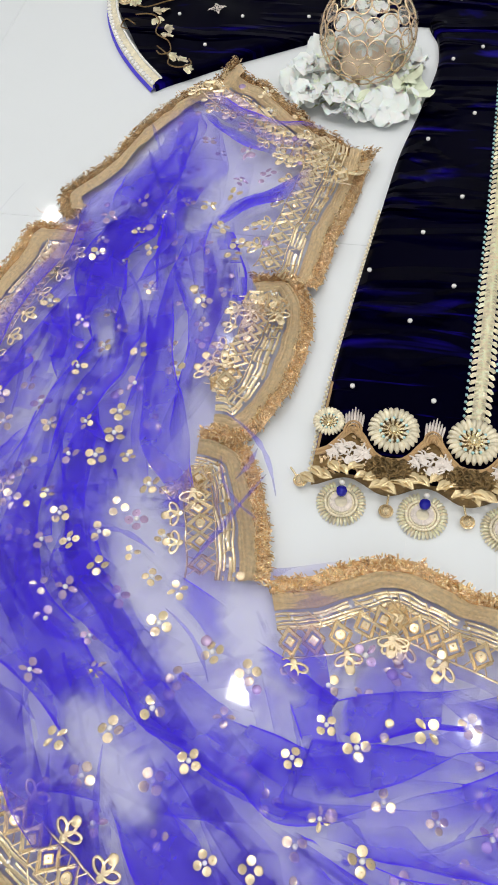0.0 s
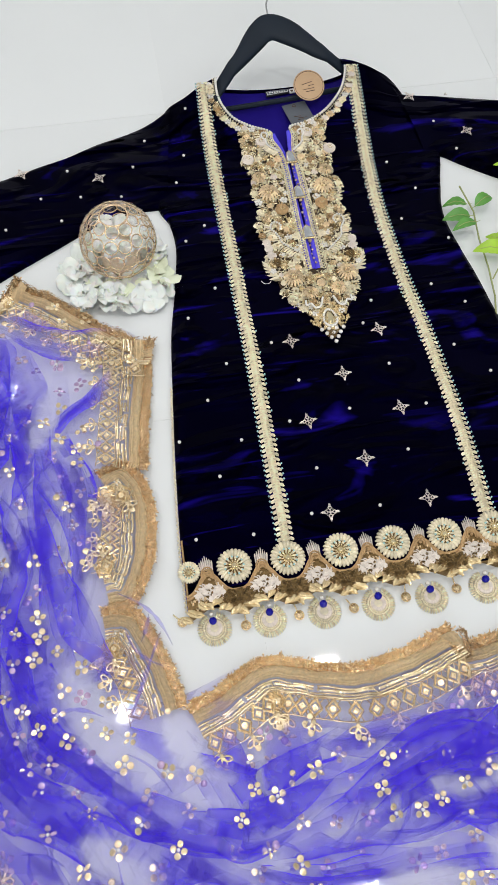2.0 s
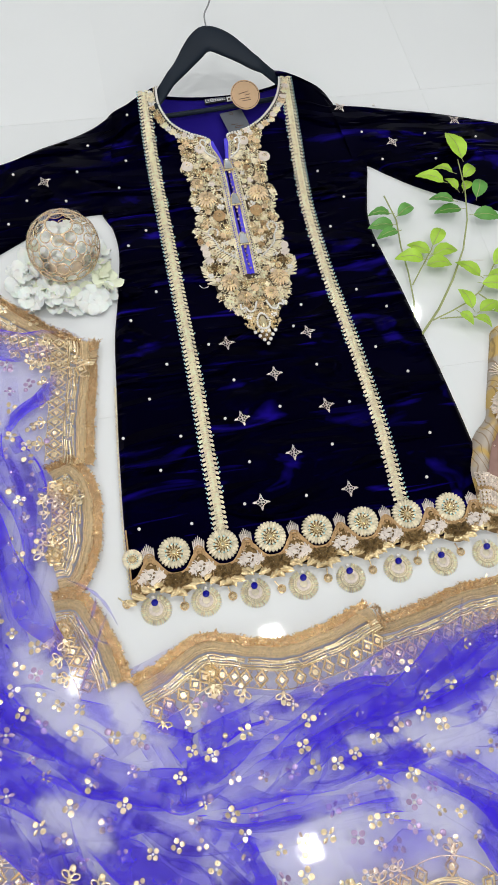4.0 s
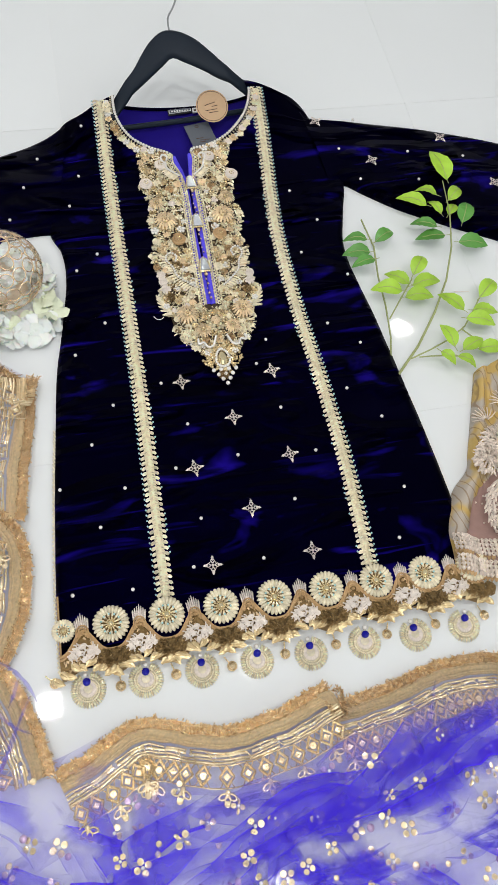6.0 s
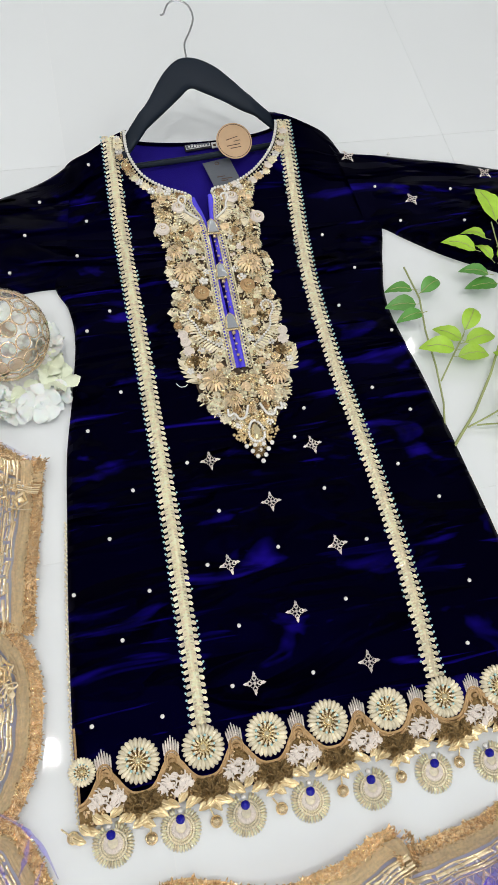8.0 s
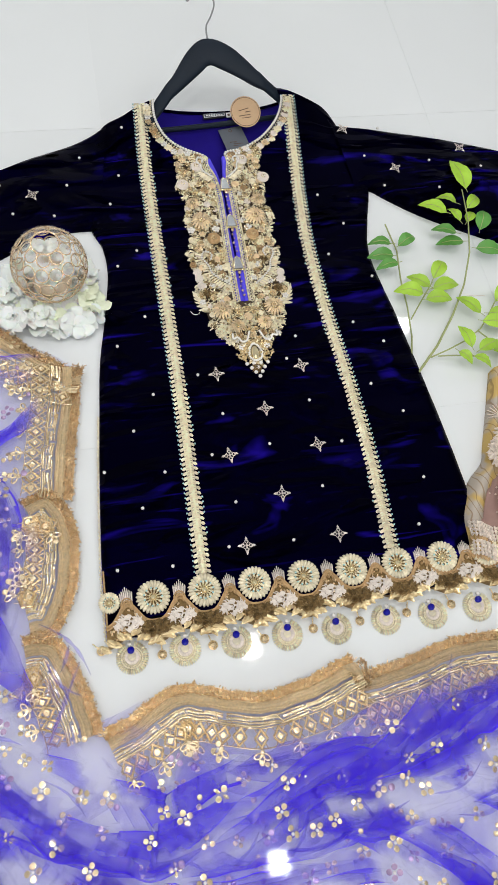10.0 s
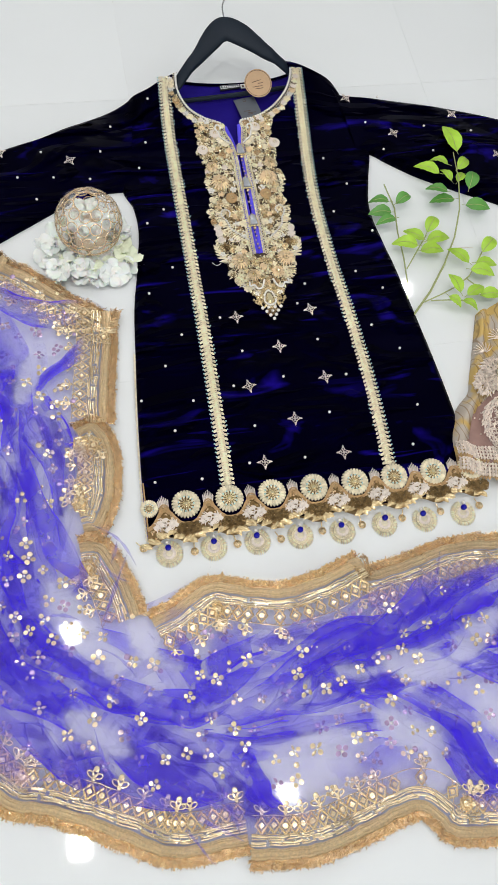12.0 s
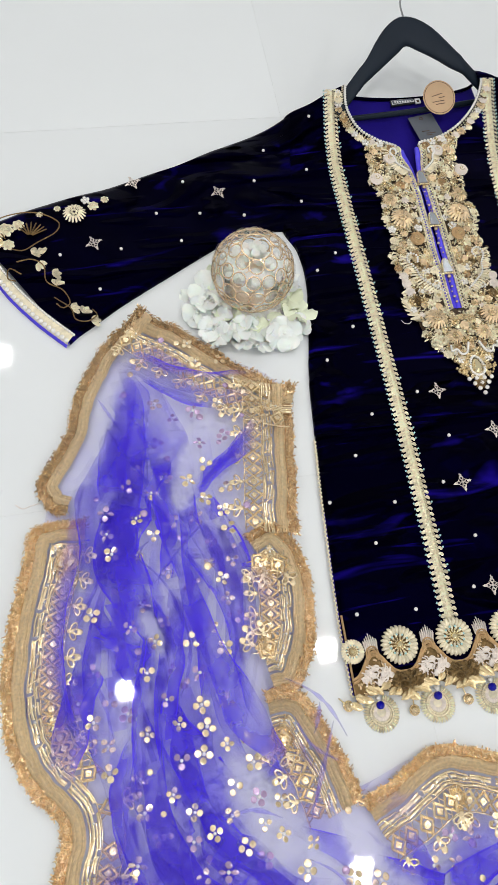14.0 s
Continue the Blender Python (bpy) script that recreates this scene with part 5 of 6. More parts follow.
# ---- folded trousers ----
def build_trousers():
    pants = thing("folded_trousers", "folded mustard jacquard trousers with mauve net and silver embroidery", "trousers")
    left = smooth_line([(0.302, 0.016), (0.307, 0.040), (0.309, 0.069), (0.322, 0.097), (0.341, 0.126), (0.368, 0.150), (0.379, 0.176), (0.405, 0.238), (0.429, 0.297)], 60)
    right = smooth_line([(0.560, -0.100), (0.575, -0.030), (0.585, 0.060), (0.590, 0.130), (0.600, 0.200), (0.610, 0.330)], 60)
    rows = []
    for i in range(60):
        row = [(left[i][0], left[i][1], 0.0005)]
        for s in np.linspace(0, 1, 60):
            x, y = left[i] + (right[i] - left[i]) * s
            fold = 0.006 * math.sin(34 * s + 2 * wave(x, y, 8, 8, 2)) + 0.004 * wave(x, y, 20, 20, 6)
            step = 0.008 * ease((s - 0.10) / 0.02) * ease((i - 48) / 6)
            row.append((x, y, (0.018 + fold + step) * (0.35 + 0.65 * math.sqrt(min(1, s * 14)))))
        rows.append(row)
    g = Geo()
    g.grid(rows)
    body = part("trouser_leg", g, TROUSER, pants)

    def top(s, i):
        r = rows[max(0, min(59, int(i)))]
        return Vector(r[1 + int(min(1.0, max(0.0, s)) * 59)])

    g = Geo()
    g.grid([[top(s, i) + Vector((0, 0, 0.002)) for s in np.linspace(0.09 + 0.0016 * (i - 3) + 0.05 * ease((i - 18) / 12), 0.92, 34)] for i in range(3, 33)])
    part("net_panel", g, MAUVE, body, "dusty mauve net panel")
    # two stitched bands along the leg's hem, with a toothed lower edge
    for i0 in (0, 5):
        band, teeth = Geo(), Geo()
        for s in np.linspace(0.02, 0.97, 260):
            a, b = top(s, i0), top(s, i0 + 4)
            lean = Vector((rnd.uniform(-0.003, 0.003), 0, 0))
            for k in range(4):
                p, q = a.lerp(b, k / 4 + 0.02), a.lerp(b, k / 4 + 0.24)
                up = Vector((0, 0, 0.0045 + rnd.uniform(-0.001, 0.001)))
                band.tube([p + up, (p + q) / 2 + up * 1.5 + lean, q + up], 0.0013, 4)
        for s in np.linspace(0.02, 0.97, 48):
            a = top(s, i0)
            teeth.petal(a + Vector((0, 0.003, 0.003)), -1.75, 0.0085, 0.0055, 0.002, sharp=0.5)
        part("hem_band", band, BULLION, body, "blush silver stitched band", kind="stuff")
        part("hem_teeth", teeth, BRONZE, body, kind="stuff")
    # arched medallion outlined in bullion, filled with small flowers
    work = Geo()
    for px, py, wx, wy in ((0.410, 0.070, 0.048, 0.054), (0.520, 0.025, 0.048, 0.054)):
        c = Vector((px, py, 0.021))
        for q in (1.0, 0.91, 0.82):
            for t in np.linspace(0, 6.2832, 110):
                work.petal((c.x + wx * q * math.cos(t), c.y + wy * q * math.sin(t), c.z + 0.008 + rnd.uniform(0, 0.002)), t + rnd.uniform(1.2, 2.4), 0.0075, 0.0032, 0.003)
        for _ in range(420):
            a, rad = rnd.uniform(0, 6.2832), math.sqrt(rnd.random()) * 0.76
            work.petal((c.x + wx * rad * math.cos(a), c.y + wy * rad * math.sin(a), c.z + 0.007 + rnd.uniform(0, 0.003)), rnd.uniform(0, 6.28), rnd.uniform(0.004, 0.009), 0.0030, 0.003)
    # crest of flowers over the net, and veined sprays further up
    for s0, i0, count, spread in ((0.09, 30, 170, 0.016), (0.20, 34, 420, 0.027), (0.12, 33, 150, 0.014), (0.34, 36, 300, 0.024), (0.55, 35, 400, 0.03), (0.80, 36, 400, 0.03)):
        c = top(s0, i0)
        for _ in range(count):
            a, rad = rnd.uniform(0, 6.2832), spread * math.sqrt(rnd.random())
            work.petal((c.x + rad * math.cos(a), c.y + rad * math.sin(a), c.z + 0.005 + rnd.uniform(0, 0.005)), a + rnd.uniform(-0.8, 0.8), rnd.uniform(0.005, 0.010), rnd.uniform(0.002, 0.0042), 0.003)
    for s0, i0 in ((0.10, 42), (0.22, 46), (0.30, 41), (0.45, 45), (0.62, 43)):
        c = top(s0, i0)
        for k in range(9):
            a = 1.57 + (k - 4) * 0.32
            work.tube([(c.x + q * math.cos(a + 0.25 * q / 0.02), c.y + q * math.sin(a + 0.25 * q / 0.02), c.z + 0.004) for q in (0.003, 0.012, 0.021)], 0.0009, 4)
    for _ in range(90):
        work.bead(top(rnd.uniform(0.12, 0.9), rnd.randrange(10, 31)) + Vector((0, 0, 0.0035)), 0.0016, 6)
    part("silver_embroidery", work, BULLION, body, "dense blush silver embroidery", kind="stuff")


build_trousers()


# ---- sheer embroidered stole ----
# its inner and outer edge, pairwise
EDGES = [((-0.193, 0.372), (-0.376, 0.509)), ((-0.218, 0.312), (-0.452, 0.438)), ((-0.223, 0.230), (-0.478, 0.352)), ((-0.226, 0.150), (-0.524, 0.280)), ((-0.233, 0.062), (-0.538, 0.225)), ((-0.266, 0.012), (-0.560, 0.150)), ((-0.238, -0.032), (-0.580, 0.060)), ((-0.218, -0.095), (-0.580, -0.040)), ((-0.205, -0.120), (-0.537, -0.100)), ((-0.186, -0.106), (-0.542, -0.165)), ((-0.165, -0.094), (-0.505, -0.265)), ((-0.140, -0.083), (-0.440, -0.345)), ((-0.104, -0.078), (-0.367, -0.374)), ((-0.060, -0.094), (-0.275, -0.422)), ((-0.012, -0.106), (-0.165, -0.464)), ((0.060, -0.093), (-0.035, -0.476)), ((0.108, -0.080), (0.065, -0.480)), ((0.130, -0.099), (0.104, -0.468)), ((0.200, -0.093), (0.148, -0.492)), ((0.300, -0.088), (0.220, -0.520)), ((0.400, -0.095), (0.350, -0.550)), ((0.550, -0.100), (0.520, -0.570))]
NU = 420


def paired_line(which):
    p = np.array([e[which] for e in EDGES], float)
    p = np.vstack([2 * p[0] - p[1], p, 2 * p[-1] - p[-2]])
    out = []
    for u in np.linspace(0, len(EDGES) - 1, NU):
        i = min(int(u), len(EDGES) - 2)
        t = u - i
        a, b, c, d = p[i : i + 4]
        out.append(0.5 * (2 * b + (c - a) * t + (2 * a - 5 * b + 4 * c - d) * t * t + (3 * b - a - 3 * c + d) * t ** 3))
    return np.array(out)


INNER, OUTER = paired_line(0), paired_line(1)


def stole_xy(u, s):
    k = min(max(u, 0), 1) * (NU - 1)
    i = min(int(k), NU - 2)
    f = k - i
    a, b = INNER[i] * (1 - f) + INNER[i + 1] * f, OUTER[i] * (1 - f) + OUTER[i + 1] * f
    return a + (b - a) * s


def edge_height(x, y):
    return 0.004 + 0.020 * max(0.0, wave(x, y, 19, 19, 4.4) + 0.05) + 0.0015 * wave(x, y, 60, 60, 1.2)


def stole_height(x, y, s=0.5, u=0.5):
    """Height of the net: low and even along its border, raised in folds within."""
    m = ease(min(s, 1 - s) / 0.22) * ease(u / 0.07)
    fold = 0.010 * abs(wave(x + 0.5 * y, y, 9, 5, 2.2)) + 0.004 * wave(x, y, 26, 18, 7.7)
    return (edge_height(x, y) - 0.002) * (1 - m) + m * (0.006 + max(0.0, fold) + 0.010 * math.sin(math.pi * min(1, max(0, s))) ** 2)


def border_clear(x, y, near, far):
    """0 on the border, 1 in the open middle of the cloth."""
    q = np.array((x, y))
    gap = min(float(np.min(np.sum((e - q) ** 2, axis=1))) for e in (INNER[::3], OUTER[::3])) ** 0.5
    return ease((gap - near) / (far - near))


def build_stole():
    stole = thing("stole", "sheer violet-blue organza stole with gold lattice border, loosely folded", "stole")
    g = Geo()
    g.grid([[(*(q := stole_xy(u, s)), stole_height(q[0], q[1], s, u)) for s in np.linspace(0.04, 0.96, 70)] for u in np.linspace(0.0, 1.0, 260)])
    cloth = part("sheer_cloth", g, ORGANZA, stole)
    r = random.Random(21)
    # the cloth gathers along these lines, lying in folds over itself:
    # way, half width, number of folds, widest fold, how dense
    gathers = [
        ([(-0.400, 0.400), (-0.390, 0.352), (-0.402, 0.270), (-0.425, 0.170), (-0.415, 0.080), (-0.422, 0.000), (-0.410, -0.080), (-0.392, -0.135), (-0.340, -0.182), (-0.270, -0.235), (-0.200, -0.275), (-0.154, -0.286), (-0.047, -0.262), (0.045, -0.228), (0.133, -0.215), (0.283, -0.172), (0.420, -0.150), (0.540, -0.150)], 0.044, 70, 0.036, 0.7),
        ([(-0.395, 0.340), (-0.405, 0.240), (-0.420, 0.130), (-0.420, 0.020), (-0.410, -0.070), (-0.385, -0.150)], 0.050, 18, 0.034, 0.7),
        ([(-0.262, 0.000), (-0.262, -0.060), (-0.235, -0.120), (-0.195, -0.190), (-0.165, -0.255), (-0.120, -0.295)], 0.024, 9, 0.026, 0.45),
        ([(-0.430, -0.060), (-0.404, -0.140), (-0.350, -0.230), (-0.280, -0.310), (-0.200, -0.365), (-0.110, -0.385)], 0.050, 15, 0.042, 0.25),
        ([(-0.480, -0.060), (-0.450, -0.200), (-0.380, -0.290), (-0.290, -0.350)], 0.036, 6, 0.040, 0.0),
        ([(-0.010, -0.255), (0.060, -0.275), (0.115, -0.305), (0.175, -0.360), (0.215, -0.430), (0.300, -0.465), (0.450, -0.490)], 0.020, 15, 0.022, 0.6),
        ([(0.050, -0.225), (0.140, -0.232), (0.210, -0.262), (0.275, -0.300), (0.360, -0.340), (0.480, -0.360)], 0.012, 12, 0.018, 0.55),
        ([(0.270, -0.180), (0.330, -0.240), (0.400, -0.330), (0.500, -0.400)], 0.040, 12, 0.034, 0.3),
        ([(-0.190, -0.290), (-0.110, -0.318), (-0.020, -0.325), (0.060, -0.325), (0.140, -0.345)], 0.012, 12, 0.012, 0.5),
        ([(-0.170, -0.310), (-0.130, -0.355), (-0.100, -0.400), (-0.060, -0.420)], 0.020, 9, 0.030, 0.4),
        ([(-0.370, 0.215), (-0.320, 0.260), (-0.270, 0.302), (-0.225, 0.350)], 0.006, 6, 0.012, 0.7),
        ([(-0.345, 0.290), (-0.325, 0.220), (-0.305, 0.150), (-0.302, 0.070), (-0.325, 0.000), (-0.350, -0.060)], 0.026, 11, 0.024, 0.3),
        ([(-0.455, 0.425), (-0.400, 0.425), (-0.350, 0.395), (-0.300, 0.380), (-0.240, 0.372)], 0.014, 6, 0.016, 0.2),
        ([(-0.105, -0.180), (-0.040, -0.195), (0.030, -0.190), (0.100, -0.185)], 0.020, 6, 0.020, 0.1),
        ([(-0.480, 0.300), (-0.500, 0.180), (-0.520, 0.080), (-0.505, -0.040)], 0.016, 8, 0.026, 0.1),
    ]
    gathers += [
        ([(-0.420, 0.440), (-0.400, 0.300), (-0.410, 0.150), (-0.420, 0.000), (-0.400, -0.120), (-0.320, -0.230), (-0.200, -0.310), (-0.050, -0.320), (0.100, -0.300), (0.250, -0.300), (0.400, -0.320), (0.540, -0.330)], 0.085, 40, 0.045, 0.1),
    ]
    # places where a single layer leaves the floor showing: middle, direction, half length
    windows = [(-0.318, -0.120, -1.05, 0.062), (-0.414, 0.086, -1.2, 0.026), (0.155, -0.268, -0.35, 0.055), (0.250, -0.240, 0.5, 0.050), (0.060, -0.258, -0.3, 0.030), (-0.020, -0.352, 0.1, 0.065), (0.118, -0.350, -0.7, 0.050), (-0.300, -0.272, -0.7, 0.050), (-0.350, 0.262, 1.2, 0.040), (-0.225, -0.175, -1.0, 0.030), (0.270, -0.370, -0.4, 0.050)]
    done, layers = 0, collections.Counter()
    for way, half, count, widest, dense in gathers:
        line = smooth_line(way, 240)
        d = np.gradient(line, axis=0)
        length = float(np.linalg.norm(d, axis=1).sum())
        d /= np.linalg.norm(d, axis=1)[:, None]
        nor = np.stack([-d[:, 1], d[:, 0]], 1)
        for k in range(count):
            done += 1
            span = min(1.0, r.uniform(0.10, 0.36) / length)
            t0 = r.uniform(-0.02, 1.02 - span)
            o0 = max(-1.5, min(1.5, r.gauss(0, 0.62))) * half
            o1 = o0 + r.uniform(-1.5, 1.5) * half
            wide = (widest * r.uniform(0.10, 1.0) + 0.003) * 1.7
            lean, bow, seed = r.uniform(0.12, 0.88), r.uniform(-0.4, 0.4) * half, 1.7 * done
            n = max(14, int(span * length / 0.006))
            lift, rows, weave = 0.0025 + 0.011 * r.random(), [], []
            for t in np.linspace(0, 1, n):
                i = int(max(0, min(239, (t0 + span * t) * 239)))
                mid = o0 + (o1 - o0) * t + bow * math.sin(math.pi * t) + 0.004 * wave(t * 5, seed, 1, 1, seed)
                w = wide * (0.35 + 0.65 * min(t / lean, (1 - t) / (1 - lean)) ** 0.75) * (1 + 0.35 * wave(t * 6, seed, 1, 1, seed + 3))
                row = []
                for c in ((0, 0.35, 0.65, 0.93, 1) if k % 2 == 0 else (1, 0.65, 0.35, 0.07, 0)):
                    x, y = line[i] + nor[i] * (mid + (c - 0.5) * w)
                    row.append((x, y, stole_height(x, y, 0.5, 0.5) + lift + 0.10 * w * math.sin(math.pi * c)))
                    open_side = c if k % 2 == 0 else 1 - c
                    full = 1.7 if open_side > 0.99 else (0.85 if k % 3 == 0 else open_side ** 0.6)
                    most = 2 if math.hypot(x + 0.205, y + 0.165) < 0.085 else 4
                    room = 1.0 if layers[round(x * 100), round(y * 100)] < most else 0.0
                    room *= min(ease((math.hypot((x - hx) * math.cos(ha) + (y - hy) * math.sin(ha), 2.6 * ((y - hy) * math.cos(ha) - (x - hx) * math.sin(ha))) - hr) / (0.35 * hr)) * 0.92 + 0.08 for hx, hy, ha, hr in windows)
                    weave.append(min(1.0, 5 * t, 5 * (1 - t)) * full * room * border_clear(x, y, 0.030, 0.075))
                rows.append(row)
            g = Geo()
            g.grid(rows)
            g.f = [f for f in g.f if sum(weave[q] for q in f) > 0.40 and max(layers[round(g.v[q][0] * 100), round(g.v[q][1] * 100)] for q in f) < 5]
            if not g.f:
                continue
            for cell in {(round(g.v[q][0] * 100), round(g.v[q][1] * 100)) for f in g.f for q in f}:
                layers[cell] += 1
            fold = part("fold", g, GATHERED if r.random() < dense else LAYERED, cloth)
            fold.data.attributes.new("weave", "FLOAT", "POINT").data.foreach_set("value", weave)
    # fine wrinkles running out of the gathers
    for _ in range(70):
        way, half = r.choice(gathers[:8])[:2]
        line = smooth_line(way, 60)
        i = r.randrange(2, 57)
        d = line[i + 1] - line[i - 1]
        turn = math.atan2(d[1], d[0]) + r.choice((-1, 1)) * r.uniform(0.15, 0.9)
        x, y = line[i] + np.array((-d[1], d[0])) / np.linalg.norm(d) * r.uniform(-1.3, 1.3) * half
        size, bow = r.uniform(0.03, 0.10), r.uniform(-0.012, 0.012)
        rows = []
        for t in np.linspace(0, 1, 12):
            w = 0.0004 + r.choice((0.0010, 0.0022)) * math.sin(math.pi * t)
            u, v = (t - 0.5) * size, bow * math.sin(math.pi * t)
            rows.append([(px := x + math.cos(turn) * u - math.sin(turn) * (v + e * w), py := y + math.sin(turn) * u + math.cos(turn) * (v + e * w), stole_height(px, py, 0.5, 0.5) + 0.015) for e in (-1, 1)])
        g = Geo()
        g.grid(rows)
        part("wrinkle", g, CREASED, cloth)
    # the border, length by length between the places where it folds over
    build_border(stole, [(-0.377, 0.509), (-0.320, 0.468), (-0.260, 0.418), (-0.213, 0.381), (-0.191, 0.372)], 0.0)
    build_border(stole, [(-0.196, 0.374), (-0.204, 0.311), (-0.216, 0.235), (-0.225, 0.174)], 0.002)
    build_border(stole, [(-0.292, 0.180), (-0.258, 0.193), (-0.232, 0.165), (-0.222, 0.130), (-0.226, 0.072), (-0.240, 0.028), (-0.262, -0.002), (-0.288, -0.008)], 0.006)
    build_border(stole, [(-0.300, 0.002), (-0.272, 0.002), (-0.252, -0.014), (-0.229, -0.065), (-0.214, -0.123)], 0.003)
    build_border(stole, [(-0.216, -0.123), (-0.180, -0.110), (-0.124, -0.085), (-0.071, -0.097), (-0.023, -0.112), (0.040, -0.105), (0.101, -0.086)], 0.002)
    build_border(stole, [(0.100, -0.110), (0.165, -0.104), (0.254, -0.087), (0.338, -0.093), (0.420, -0.095), (0.550, -0.100)], 0.0)
    build_border(stole, [(0.540, -0.572), (0.420, -0.550), (0.300, -0.528), (0.201, -0.512), (0.153, -0.503), (0.130, -0.489), (0.105, -0.461), (0.050, -0.471), (-0.015, -0.481), (-0.069, -0.483), (-0.131, -0.472)], 0.002)
    build_border(stole, [(-0.128, -0.454), (-0.205, -0.453), (-0.240, -0.446), (-0.267, -0.432), (-0.300, -0.412), (-0.353, -0.382), (-0.394, -0.364), (-0.440, -0.345), (-0.500, -0.270), (-0.540, -0.180), (-0.541, -0.138), (-0.532, -0.109), (-0.533, -0.089), (-0.559, -0.057), (-0.579, -0.010), (-0.583, 0.036), (-0.578, 0.082), (-0.566, 0.136), (-0.550, 0.186), (-0.537, 0.222), (-0.510, 0.232), (-0.474, 0.228)], 0.0)
    build_border(stole, [(-0.500, 0.236), (-0.520, 0.250), (-0.528, 0.280), (-0.509, 0.314), (-0.487, 0.349), (-0.480, 0.380), (-0.458, 0.425), (-0.425, 0.472), (-0.378, 0.508)], 0.004, plain=True)
    build_pleat(stole, 0.101, -0.098, -1.45, 0.034, r)
    scatter_motifs(stole)
    return stole


def build_pleat(stole, x, y, a, length, r):
    """A place where the border is folded over itself."""
    ca, sa = math.cos(a), math.sin(a)

    def at(t, w):
        u, v = length * t, w + 0.010 * math.sin(2.2 * t)
        z = edge_height(x, y) + 0.006 + 0.010 * math.sin(math.pi * min(1, 0.12 + 0.76 * (w / 0.028 + 0.5))) * (1 - 0.75 * t)
        return Vector((x + ca * u - sa * v * (1 - 0.45 * t), y + sa * u + ca * v * (1 - 0.45 * t), z))

    g = Geo()
    g.grid([[at(t, w) + Vector((0, 0, h)) for w, h in ((-0.014, -0.003), (-0.010, 0), (-0.0085, -0.0012), (-0.007, 0), (-0.002, 0), (-0.0008, -0.0012), (0.0005, 0), (0.004, 0))] for t in np.linspace(0, 1, 14)])
    pleat = part("border_pleat", g, RIBBON, stole, "folded-over gold border ribbon")
    g = Geo()
    for _ in range(int(length * 4200)):
        t, w = r.random(), r.uniform(0.003, 0.015)
        g.petal(at(t, w) + Vector((0, 0, r.uniform(-0.001, 0.002))), a + 1.5708 + r.uniform(-1.4, 1.4), r.uniform(0.003, 0.006), r.uniform(0.0009, 0.0018), 0.002, sharp=0.8)
    part("fringe", g, FRINGE, pleat, kind="stuff")


